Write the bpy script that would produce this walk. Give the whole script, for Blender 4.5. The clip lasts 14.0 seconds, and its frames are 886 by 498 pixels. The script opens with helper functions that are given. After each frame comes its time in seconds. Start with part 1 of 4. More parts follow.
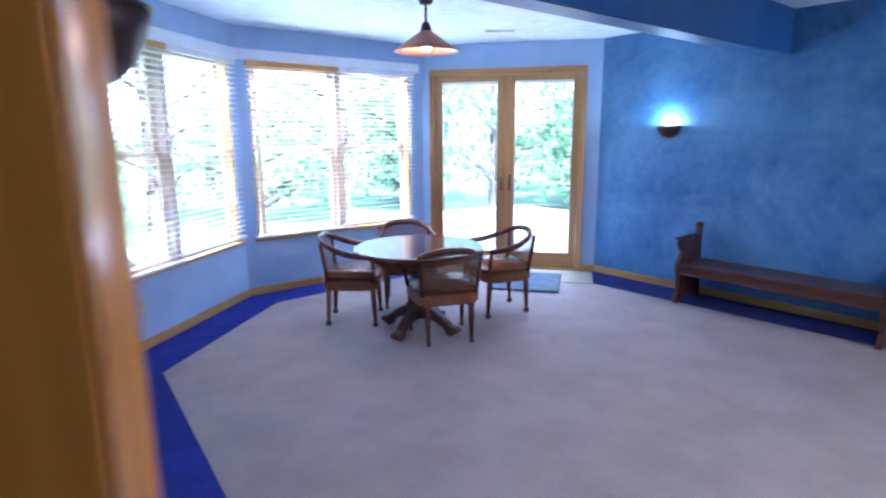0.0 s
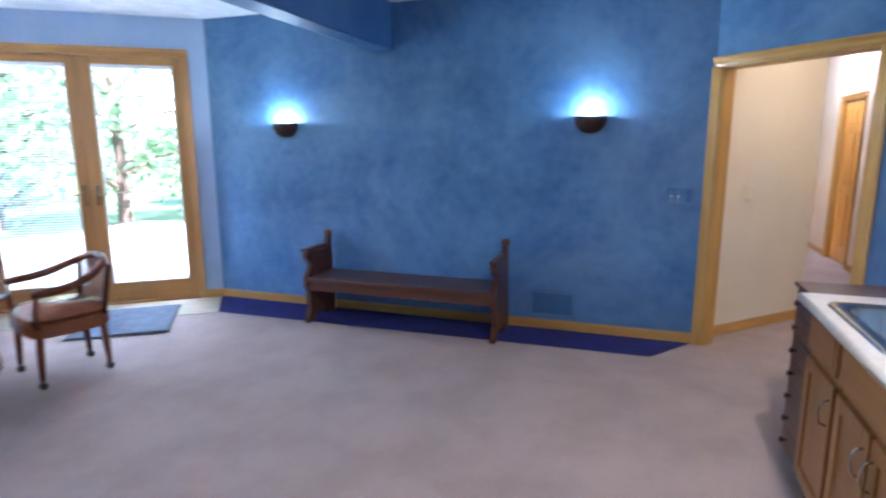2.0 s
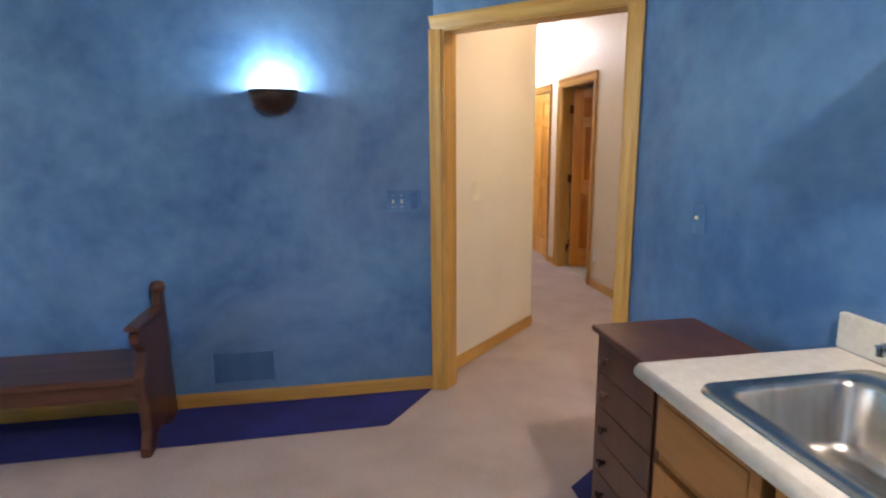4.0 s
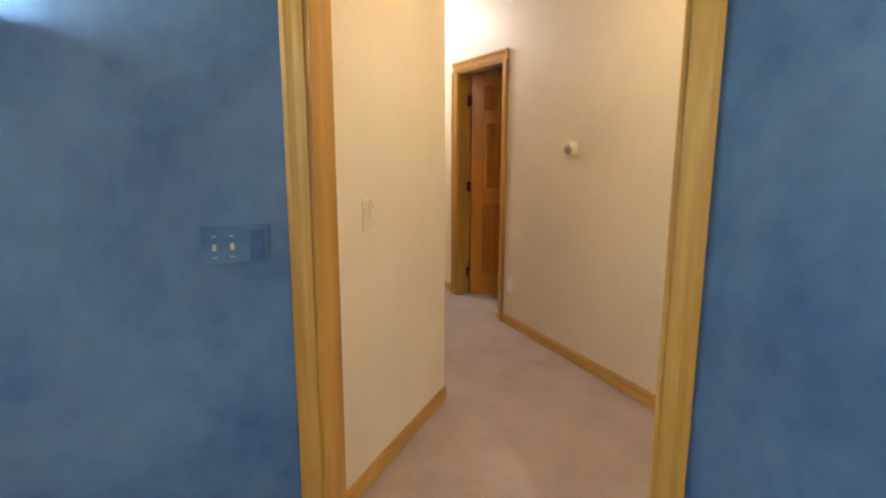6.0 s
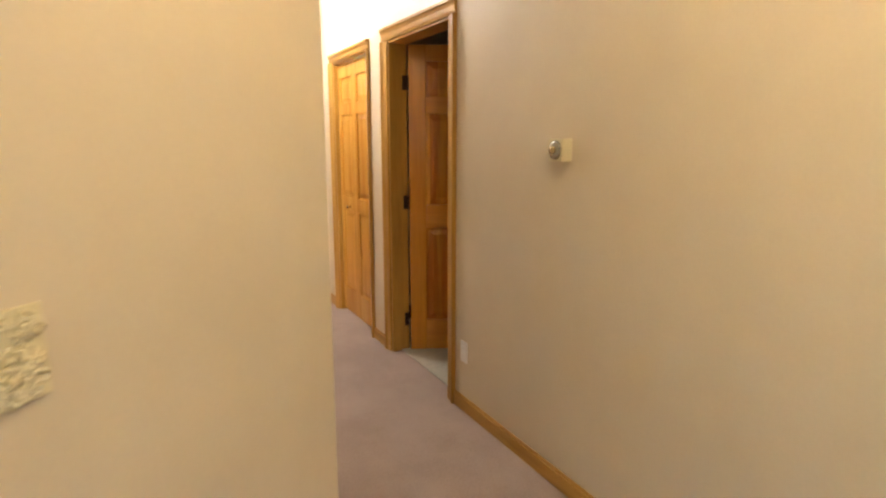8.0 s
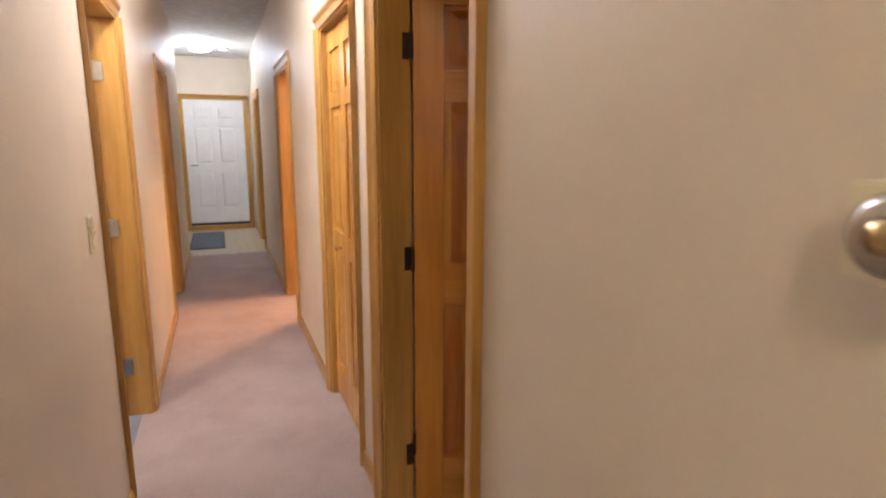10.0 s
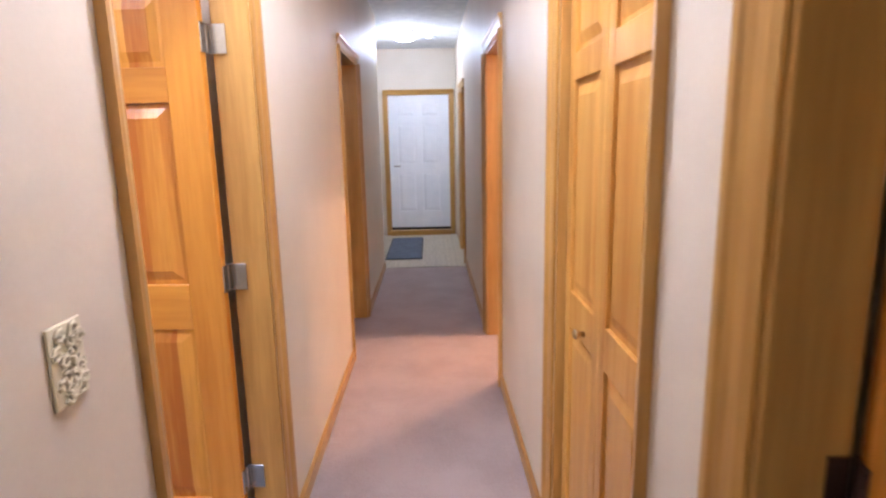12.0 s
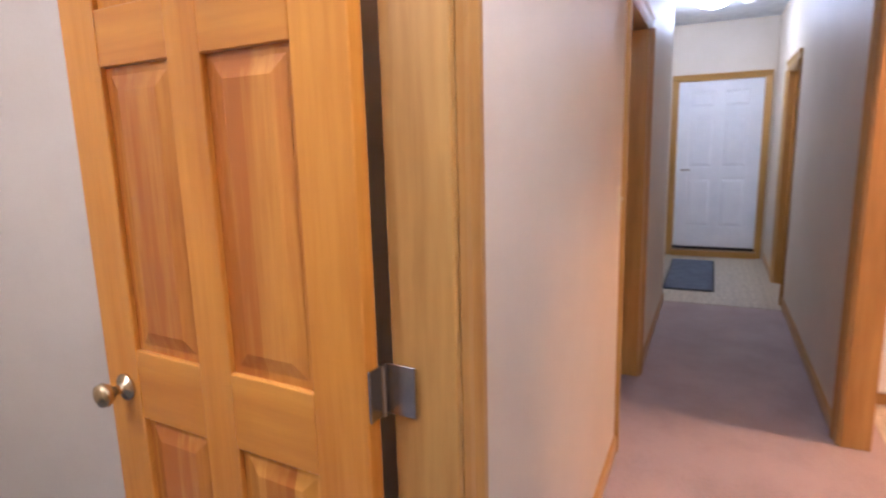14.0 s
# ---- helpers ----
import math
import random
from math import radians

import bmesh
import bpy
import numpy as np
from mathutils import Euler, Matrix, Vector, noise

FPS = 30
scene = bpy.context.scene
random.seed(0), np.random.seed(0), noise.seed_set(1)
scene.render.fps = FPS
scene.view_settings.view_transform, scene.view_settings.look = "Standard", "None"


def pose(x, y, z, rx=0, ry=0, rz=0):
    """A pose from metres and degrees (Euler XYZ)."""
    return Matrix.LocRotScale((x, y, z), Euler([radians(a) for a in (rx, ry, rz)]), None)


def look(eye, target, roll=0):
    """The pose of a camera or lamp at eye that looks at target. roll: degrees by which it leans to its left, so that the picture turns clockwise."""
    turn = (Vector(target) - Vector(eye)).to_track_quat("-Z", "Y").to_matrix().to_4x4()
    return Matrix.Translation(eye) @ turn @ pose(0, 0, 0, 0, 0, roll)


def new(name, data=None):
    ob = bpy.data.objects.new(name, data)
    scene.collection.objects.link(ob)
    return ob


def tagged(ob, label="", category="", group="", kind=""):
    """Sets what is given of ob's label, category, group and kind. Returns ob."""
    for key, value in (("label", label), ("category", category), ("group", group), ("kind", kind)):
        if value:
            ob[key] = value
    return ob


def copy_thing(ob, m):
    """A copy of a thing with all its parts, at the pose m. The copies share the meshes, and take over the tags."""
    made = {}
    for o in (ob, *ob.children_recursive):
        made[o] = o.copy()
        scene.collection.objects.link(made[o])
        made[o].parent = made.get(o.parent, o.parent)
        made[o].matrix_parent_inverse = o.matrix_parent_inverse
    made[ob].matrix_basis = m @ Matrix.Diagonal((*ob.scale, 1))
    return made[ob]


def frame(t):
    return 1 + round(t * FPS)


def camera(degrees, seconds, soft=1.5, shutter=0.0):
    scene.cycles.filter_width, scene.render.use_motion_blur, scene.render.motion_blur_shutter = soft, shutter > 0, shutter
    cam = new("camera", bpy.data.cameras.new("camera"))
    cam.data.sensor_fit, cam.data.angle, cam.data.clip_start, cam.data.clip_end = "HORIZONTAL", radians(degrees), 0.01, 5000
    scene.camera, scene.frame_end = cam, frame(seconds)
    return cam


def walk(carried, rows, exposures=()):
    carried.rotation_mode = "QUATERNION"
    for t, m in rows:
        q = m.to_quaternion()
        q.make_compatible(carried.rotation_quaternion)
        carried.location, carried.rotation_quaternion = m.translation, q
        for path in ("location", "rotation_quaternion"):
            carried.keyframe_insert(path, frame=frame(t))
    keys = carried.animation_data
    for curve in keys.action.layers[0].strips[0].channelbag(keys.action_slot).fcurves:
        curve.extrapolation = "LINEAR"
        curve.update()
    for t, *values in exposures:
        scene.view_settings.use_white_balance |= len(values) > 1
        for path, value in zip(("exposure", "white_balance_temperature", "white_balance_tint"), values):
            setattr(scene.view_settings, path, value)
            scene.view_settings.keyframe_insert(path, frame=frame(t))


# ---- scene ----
cam = camera(75.7, 14.0, 2.2, 0.4)
PATH = [
    (0, (-0.439, 0.018, 1.621), (0.817, 1.524, 1.228), -0.4),
    (0.5, (-0.201, 0.06, 1.644), (1.212, 1.419, 1.246), -0.4),
    (1, (0.048, 0.063, 1.593), (1.641, 1.208, 1.202), -0.4),
    (1.5, (0.347, 0.045, 1.578), (2.086, 0.953, 1.192), -0.4),
    (2, (0.634, 0.033, 1.526), (2.492, 0.676, 1.158), -0.2),
    (2.5, (0.94, 0.117, 1.529), (2.889, 0.374, 1.159), -0.2),
    (3, (1.306, 0.096, 1.49), (3.271, 0.121, 1.122), -0.3),
    (3.5, (1.669, 0.088, 1.481), (3.628, -0.073, 1.11), -0.4),
    (4, (2.044, 0.092, 1.46), (3.978, -0.251, 1.084), -0.4),
    (4.2, (2.159, 0.082, 1.449), (4.081, -0.323, 1.073), -0.2),
    (6.3, (3.686, -0.234, 1.423), (5.475, -1.048, 1.053), 0.1),
    (6.5, (3.809, -0.303, 1.431), (5.592, -1.129, 1.061), 0.1),
    (7, (4.109, -0.471, 1.415), (5.88, -1.324, 1.047), -0.2),
    (7.5, (4.448, -0.662, 1.412), (6.204, -1.547, 1.044), -0.0),
    (8, (4.763, -0.929, 1.413), (6.502, -1.844, 1.043), -0.0),
    (8.2, (4.875, -1.018, 1.423), (6.61, -1.944, 1.057), -0.2),
    (10.3, (6.419, -1.875, 1.455), (8.269, -2.532, 1.074), -0.6),
    (10.5, (6.558, -1.894, 1.453), (8.42, -2.512, 1.067), -1.2),
    (11, (6.916, -1.964, 1.467), (8.822, -2.432, 1.081), -1.2),
    (11.5, (7.25, -1.971, 1.443), (9.2, -2.197, 1.058), -1.4),
    (12, (7.559, -1.956, 1.465), (9.521, -1.993, 1.081), -1.2),
    (12.5, (7.854, -1.967, 1.454), (9.814, -1.839, 1.075), -1.2),
    (13, (8.135, -1.955, 1.444), (10.067, -1.596, 1.072), -1.5),
    (13.5, (8.432, -1.846, 1.435), (10.308, -1.26, 1.065), -1.4),
    (14, (8.662, -1.753, 1.421), (10.441, -0.912, 1.064), -1.5),
]
EXPO = ((0.0, 3.58, 4800, 20), (2.0, 3.62, 5450, 18), (3.0, 3.78, 6000, 17), (4.0, 3.72, 6550, 16), (6.5, 3.68, 7750, 10), (8.0, 3.68, 7950, 8), (10.5, 3.64, 6050, 17), (11.0, 3.78, 5750, 17), (12.0, 3.76, 5550, 19), (12.5, 3.66, 5530, 20), (13.5, 3.43, 5500, 22), (14.0, 3.4, 5400, 23))
walk(cam, [(t, look(eye, target, roll)) for t, eye, target, roll in PATH], EXPO)

# ---------------------------------------------------------------- world, light
world = bpy.data.worlds.new("sky")
world.use_nodes = True
scene.world = world
_wn = world.node_tree.nodes
_sky = _wn.new("ShaderNodeTexSky")
_sky.sky_type = "NISHITA"
_sky.sun_disc = False
_sky.sun_elevation = radians(48)
_sky.sun_rotation = radians(200)
world.node_tree.links.new(_sky.outputs[0], _wn["Background"].inputs[0])
_wn["Background"].inputs[1].default_value = 0.15


def lamp(name, kind, place, power, color=(1, 1, 1), size=0.1, target=None, size_y=None, label="", parent=None):
    data = bpy.data.lights.new(name, kind)
    data.energy, data.color = power, color
    if kind == "AREA":
        data.size = size
        if size_y:
            data.shape, data.size_y = "RECTANGLE", size_y
    elif kind == "SUN":
        data.angle = size
    else:
        data.shadow_soft_size = size
    ob = new(name, data)
    ob.matrix_world = look(place, target) if target else Matrix.Translation(place)
    return ob


lamp("sun", "SUN", (0, 0, 10), 5.0, (1.0, 0.95, 0.88), radians(0.6), (2.6, 5.6, 0))

# ---------------------------------------------------------------- materials


def base_mat(name, rough=0.6, metal=0.0):
    m = bpy.data.materials.new(name)
    m.use_nodes = True
    b = m.node_tree.nodes["Principled BSDF"]
    b.inputs["Roughness"].default_value = rough
    b.inputs["Metallic"].default_value = metal
    return m, m.node_tree.nodes, m.node_tree.links, b


def mottled(name, dark, light, rough=0.6, scale=3.0, fine=60.0, bump=0.1, metal=0.0, stretch=(1, 1, 1), spread=0.6, fine_amount=0.25, bump_dist=0.004):
    """Two scales of noise between two colours, with fine relief."""
    m, n, l, b = base_mat(name, rough, metal)
    tc = n.new("ShaderNodeTexCoord")
    mp = n.new("ShaderNodeMapping")
    mp.inputs["Scale"].default_value = stretch
    l.new(tc.outputs["Object"], mp.inputs[0])
    big = n.new("ShaderNodeTexNoise")
    big.inputs["Scale"].default_value, big.inputs["Detail"].default_value, big.inputs["Roughness"].default_value = scale, 6, spread
    small = n.new("ShaderNodeTexNoise")
    small.inputs["Scale"].default_value, small.inputs["Detail"].default_value = fine, 3
    l.new(mp.outputs[0], big.inputs[0])
    l.new(mp.outputs[0], small.inputs[0])
    mx = n.new("ShaderNodeMath")
    mx.operation = "MULTIPLY_ADD"
    l.new(small.outputs[0], mx.inputs[0])
    mx.inputs[1].default_value = fine_amount
    l.new(big.outputs[0], mx.inputs[2])
    ramp = n.new("ShaderNodeValToRGB")
    ramp.color_ramp.elements[0].position, ramp.color_ramp.elements[0].color = 0.36 + fine_amount / 2, (*dark, 1)
    ramp.color_ramp.elements[1].position, ramp.color_ramp.elements[1].color = 0.66 + fine_amount / 2, (*light, 1)
    l.new(mx.outputs[0], ramp.inputs[0])
    l.new(ramp.outputs[0], b.inputs["Base Color"])
    if bump:
        bp = n.new("ShaderNodeBump")
        bp.inputs["Strength"].default_value, bp.inputs["Distance"].default_value = bump, bump_dist
        l.new(small.outputs[0], bp.inputs["Height"])
        l.new(bp.outputs[0], b.inputs["Normal"])
    return m


def wood(name, dark, light, axis="z", rough=0.35, rings=9.0, vary=0.5, boards=0.0):
    """Grain drawn out along one axis, with a shift of tone from piece to piece."""
    m, n, l, b = base_mat(name, rough)
    tc = n.new("ShaderNodeTexCoord")
    oi = n.new("ShaderNodeObjectInfo")
    mp = n.new("ShaderNodeMapping")
    s = [rings, rings, rings]
    s["xyz".index(axis)] = rings * 0.07
    mp.inputs["Scale"].default_value = s
    add = n.new("ShaderNodeVectorMath")
    add.operation = "ADD"
    sc = n.new("ShaderNodeMath")
    sc.operation = "MULTIPLY"
    sc.inputs[1].default_value = 37.0
    l.new(oi.outputs["Random"], sc.inputs[0])
    l.new(tc.outputs["Object"], add.inputs[0])
    l.new(sc.outputs[0], add.inputs[1])
    l.new(add.outputs[0], mp.inputs[0])
    big = n.new("ShaderNodeTexNoise")
    big.inputs["Scale"].default_value, big.inputs["Detail"].default_value, big.inputs["Distortion"].default_value = 1.2, 4, 0.6
    fine = n.new("ShaderNodeTexNoise")
    fine.inputs["Scale"].default_value, fine.inputs["Detail"].default_value = 9.0, 4
    l.new(mp.outputs[0], big.inputs[0])
    l.new(mp.outputs[0], fine.inputs[0])
    a = n.new("ShaderNodeMath")
    a.operation = "MULTIPLY_ADD"
    l.new(fine.outputs[0], a.inputs[0])
    a.inputs[1].default_value = 0.4
    l.new(big.outputs[0], a.inputs[2])
    c = n.new("ShaderNodeMath")
    c.operation = "MULTIPLY_ADD"
    l.new(oi.outputs["Random"], c.inputs[0])
    c.inputs[1].default_value = 0.25 * vary
    l.new(a.outputs[0], c.inputs[2])
    tone = c.outputs[0]
    if boards:
        sep = n.new("ShaderNodeSeparateXYZ")
        l.new(tc.outputs["Object"], sep.inputs[0])
        dv = n.new("ShaderNodeMath")
        dv.operation = "MULTIPLY_ADD"
        l.new(sep.outputs[0], dv.inputs[0])
        dv.inputs[1].default_value = 1.0 / boards
        l.new(sc.outputs[0], dv.inputs[2])
        fl = n.new("ShaderNodeMath")
        fl.operation = "FLOOR"
        l.new(dv.outputs[0], fl.inputs[0])
        wn = n.new("ShaderNodeTexWhiteNoise")
        wn.noise_dimensions = "1D"
        l.new(fl.outputs[0], wn.inputs["W"])
        bd = n.new("ShaderNodeMath")
        bd.operation = "MULTIPLY_ADD"
        l.new(wn.outputs["Value"], bd.inputs[0])
        bd.inputs[1].default_value = 0.42
        l.new(tone, bd.inputs[2])
        sb = n.new("ShaderNodeMath")
        sb.operation = "SUBTRACT"
        l.new(bd.outputs[0], sb.inputs[0])
        sb.inputs[1].default_value = 0.16
        tone = sb.outputs[0]
    ramp = n.new("ShaderNodeValToRGB")
    ramp.color_ramp.elements[0].position, ramp.color_ramp.elements[0].color = 0.5, (*light, 1)
    ramp.color_ramp.elements[1].position, ramp.color_ramp.elements[1].color = 0.95, (*dark, 1)
    l.new(tone, ramp.inputs[0])
    l.new(ramp.outputs[0], b.inputs["Base Color"])
    bp = n.new("ShaderNodeBump")
    bp.inputs["Strength"].default_value, bp.inputs["Distance"].default_value = 0.08, 0.002
    l.new(fine.outputs[0], bp.inputs["Height"])
    l.new(bp.outputs[0], b.inputs["Normal"])
    return m


def glow(name, color, strength):
    m, n, l, b = base_mat(name, 0.4)
    b.inputs["Base Color"].default_value = (0.8, 0.8, 0.8, 1)
    b.inputs["Emission Color"].default_value = (*color, 1)
    b.inputs["Emission Strength"].default_value = strength
    return m


def glass_mat(name):
    m, n, l, b = base_mat(name, 0.02)
    b.inputs["Base Color"].default_value = (0.95, 0.98, 0.98, 1)
    b.inputs["Transmission Weight"].default_value = 1.0
    b.inputs["IOR"].default_value = 1.02
    return m


def sponged(name, dark, light, cloud):
    """Sponge paint: a mottled coat with pale cloudy patches wiped over it."""
    m = mottled(name, dark, light, 0.55, 1.6, 11.0, 0.12, fine_amount=0.35)
    n, l = m.node_tree.nodes, m.node_tree.links
    b = n["Principled BSDF"]
    coat = b.inputs["Base Color"].links[0].from_socket
    tc = n.new("ShaderNodeTexCoord")
    big = n.new("ShaderNodeTexNoise")
    big.inputs["Scale"].default_value, big.inputs["Detail"].default_value, big.inputs["Roughness"].default_value = 0.9, 7, 0.66
    big.inputs["Distortion"].default_value = 0.8
    l.new(tc.outputs["Object"], big.inputs[0])
    rp = n.new("ShaderNodeMapRange")
    rp.inputs["From Min"].default_value, rp.inputs["From Max"].default_value = 0.46, 0.78
    rp.inputs["To Max"].default_value = 0.75
    l.new(big.outputs[0], rp.inputs["Value"])
    mx = n.new("ShaderNodeMix")
    mx.data_type = "RGBA"
    l.new(rp.outputs["Result"], mx.inputs["Factor"])
    l.new(coat, mx.inputs[6])
    mx.inputs[7].default_value = (*cloud, 1)
    l.new(mx.outputs[2], b.inputs["Base Color"])
    return m


BLUE = sponged("blue_sponged_paint", (0.038, 0.117, 0.280), (0.094, 0.217, 0.41), (0.18, 0.297, 0.48))
PALE = mottled("pale_blue_paint", (0.34, 0.44, 0.63), (0.40, 0.50, 0.68), 0.6, 2.0, 50.0, 0.06)
BEAM = mottled("deep_blue_paint", (0.03, 0.095, 0.26), (0.05, 0.14, 0.33), 0.5, 2.0, 30.0, 0.08)
CEIL = mottled("textured_white_ceiling", (0.66, 0.70, 0.74), (0.80, 0.83, 0.86), 0.8, 8.0, 40.0, 0.6, bump_dist=0.01)
HALL = mottled("cream_wall_paint", (0.64, 0.565, 0.45), (0.69, 0.615, 0.50), 0.5, 1.5, 90.0, 0.05)
CARPET = mottled("beige_carpet", (0.318, 0.247, 0.226), (0.382, 0.300, 0.276), 0.95, 2.6, 130.0, 0.6, fine_amount=0.8, bump_dist=0.005)
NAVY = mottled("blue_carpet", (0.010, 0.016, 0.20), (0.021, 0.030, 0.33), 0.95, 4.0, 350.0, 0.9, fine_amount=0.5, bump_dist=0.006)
# the same blue carpet away from the windows, its shade put into the colour
NAVY_SHADE = mottled("shaded_blue_carpet", (0.007, 0.010, 0.10), (0.013, 0.018, 0.17), 0.95, 4.0, 350.0, 0.9, fine_amount=0.5, bump_dist=0.006)
GREYCARPET = mottled("grey_carpet", (0.16, 0.18, 0.22), (0.22, 0.24, 0.28), 0.95, 4.0, 350.0, 0.9)
OAK = wood("oak_trim_upright", (0.37, 0.185, 0.04), (0.57, 0.33, 0.085), "z")
GARDEN_OAK = wood("reddish_oak_upright", (0.34, 0.155, 0.045), (0.52, 0.28, 0.09), "z")
GARDEN_OAK_X = wood("reddish_oak_lengthwise", (0.34, 0.155, 0.045), (0.52, 0.28, 0.09), "x")
SASH = wood("pale_oak_sash", (0.42, 0.26, 0.15), (0.60, 0.42, 0.27), "z")
OAK_X = wood("oak_trim_lengthwise", (0.37, 0.185, 0.04), (0.57, 0.33, 0.085), "x")
PINE = wood("honey_pine_upright", (0.53, 0.195, 0.022), (0.70, 0.315, 0.040), "z", 0.22, 8.0, 0.5)
PINE_PALE = wood("pale_honey_pine", (0.50, 0.225, 0.040), (0.70, 0.40, 0.095), "z", 0.26, 6.0, 0.35)
PINE_PANEL = wood("honey_pine_boards", (0.44, 0.140, 0.018), (0.70, 0.325, 0.045), "z", 0.26, 8.0, 0.5, 0.075)
PINE_X = wood("honey_pine_crosswise", (0.53, 0.195, 0.022), (0.70, 0.315, 0.040), "x", 0.28, 8.0, 0.6)
CABWOOD = wood("maple_cabinet", (0.24, 0.095, 0.022), (0.38, 0.166, 0.043), "z", 0.4, 7.0, 0.4)
CABWOOD_X = wood("maple_cabinet_crosswise", (0.24, 0.095, 0.022), (0.38, 0.166, 0.043), "x", 0.4, 7.0, 0.4)
WALNUT = wood("dark_bench_wood", (0.042, 0.015, 0.009), (0.125, 0.045, 0.025), "y", 0.32, 8.0, 0.4)
WALNUT_Z = wood("dark_bench_wood_upright", (0.042, 0.015, 0.009), (0.125, 0.045, 0.025), "z", 0.32, 8.0, 0.4)
MAHOG = wood("mahogany", (0.075, 0.020, 0.010), (0.19, 0.058, 0.026), "z", 0.25, 9.0, 0.4)
MAHOG_X = wood("mahogany_top", (0.075, 0.020, 0.010), (0.19, 0.058, 0.026), "x", 0.13, 6.0, 0.4)
CHESTWOOD = wood("dark_chest_wood", (0.046, 0.017, 0.010), (0.112, 0.042, 0.023), "z", 0.4, 8.0, 0.3)
LEATHER = mottled("tan_leather", (0.20, 0.065, 0.025), (0.30, 0.105, 0.042), 0.22, 6.0, 90.0, 0.25)
CANE = mottled("woven_cane", (0.16, 0.07, 0.035), (0.24, 0.11, 0.055), 0.5, 20.0, 160.0, 0.4)
WHITE = mottled("white_paint", (0.74, 0.76, 0.79), (0.82, 0.83, 0.85), 0.4, 3.0, 70.0, 0.04)
LAMINATE = mottled("white_speckled_laminate", (0.50, 0.465, 0.415), (0.59, 0.555, 0.50), 0.35, 30.0, 200.0, 0.02)
STEEL = mottled("brushed_steel", (0.43, 0.415, 0.39), (0.58, 0.56, 0.52), 0.25, 4.0, 120.0, 0.04, 1.0, (1, 12, 1))
CHROME = mottled("chrome", (0.7, 0.7, 0.7), (0.8, 0.8, 0.8), 0.08, 3.0, 40.0, 0.0, 1.0)
BRASS = mottled("worn_brass", (0.50, 0.38, 0.20), (0.62, 0.50, 0.30), 0.25, 9.0, 60.0, 0.05, 1.0)
BRONZE = mottled("dark_bronze", (0.035, 0.018, 0.014), (0.075, 0.035, 0.026), 0.4, 12.0, 80.0, 0.1, 0.3)
IVORY = mottled("ivory_plastic", (0.64, 0.58, 0.40), (0.74, 0.68, 0.50), 0.35, 6.0, 80.0, 0.03)
BLACK = mottled("black_rubber", (0.01, 0.01, 0.011), (0.02, 0.02, 0.022), 0.6, 9.0, 90.0, 0.1)
MATM = mottled("blue_grey_mat", (0.075, 0.095, 0.135), (0.12, 0.145, 0.19), 0.9, 9.0, 150.0, 0.5)
VINYL = mottled("pale_plank_vinyl", (0.34, 0.29, 0.20), (0.54, 0.48, 0.36), 0.35, 4.0, 30.0, 0.05, stretch=(1, 6, 1))
TILE = mottled("grey_tile", (0.34, 0.34, 0.30), (0.48, 0.47, 0.42), 0.3, 3.0, 30.0, 0.05)
CARVED = mottled("carved_brown_wood", (0.10, 0.05, 0.025), (0.26, 0.14, 0.07), 0.5, 18.0, 70.0, 0.5, bump_dist=0.006)
GOLDEN = mottled("golden_wood", (0.26, 0.15, 0.06), (0.50, 0.33, 0.13), 0.5, 30.0, 90.0, 0.3, 0.3)
COPPER = mottled("copper_shade", (0.42, 0.16, 0.08), (0.58, 0.25, 0.13), 0.35, 5.0, 60.0, 0.05)
SLAT = mottled("white_blind_slat", (0.68, 0.66, 0.66), (0.78, 0.76, 0.76), 0.4, 6.0, 60.0, 0.02)
GLASS = glass_mat("window_glass")
LEAF = mottled("leaves", (0.11, 0.19, 0.11), (0.19, 0.30, 0.16), 0.6, 2.0, 20.0, 0.0)
_n, _l = LEAF.node_tree.nodes, LEAF.node_tree.links
_tr, _mx = _n.new("ShaderNodeBsdfTranslucent"), _n.new("ShaderNodeMixShader")
_tr.inputs["Color"].default_value = (0.30, 0.42, 0.24, 1)
_mx.inputs[0].default_value = 0.5
_l.new(_n["Principled BSDF"].outputs[0], _mx.inputs[1])
_l.new(_tr.outputs[0], _mx.inputs[2])
_l.new(_mx.outputs[0], _n["Material Output"].inputs["Surface"])
BARK = mottled("bark", (0.05, 0.035, 0.025), (0.12, 0.085, 0.06), 0.9, 4.0, 30.0, 0.5, stretch=(1, 1, 0.2))
GRASS = mottled("grass", (0.05, 0.10, 0.03), (0.12, 0.18, 0.06), 0.9, 0.6, 20.0, 0.3)
DECK = mottled("sunlit_deck_boards", (0.42, 0.38, 0.33), (0.55, 0.50, 0.44), 0.8, 3.0, 40.0, 0.2, stretch=(1, 8, 1))
BULB = glow("lit_bulb", (1.0, 0.95, 0.88), 7.0)
BULB_WARM = glow("warm_lit_bulb", (1.0, 0.62, 0.30), 5.0)
FROST = glow("lit_frosted_glass", (0.93, 0.96, 1.0), 3.0)

# ---------------------------------------------------------------- mesh helpers


def add_box(bm, x0, y0, z0, x1, y1, z1, m=None):
    vs = [bm.verts.new((x, y, z)) for z in (z0, z1) for y in (y0, y1) for x in (x0, x1)]
    if m is not None:
        for v in vs:
            v.co = m @ v.co
    fs = [bm.faces.new([vs[i] for i in q]) for q in ((0, 2, 3, 1), (4, 5, 7, 6), (0, 1, 5, 4), (2, 6, 7, 3), (0, 4, 6, 2), (1, 3, 7, 5))]
    return vs, fs


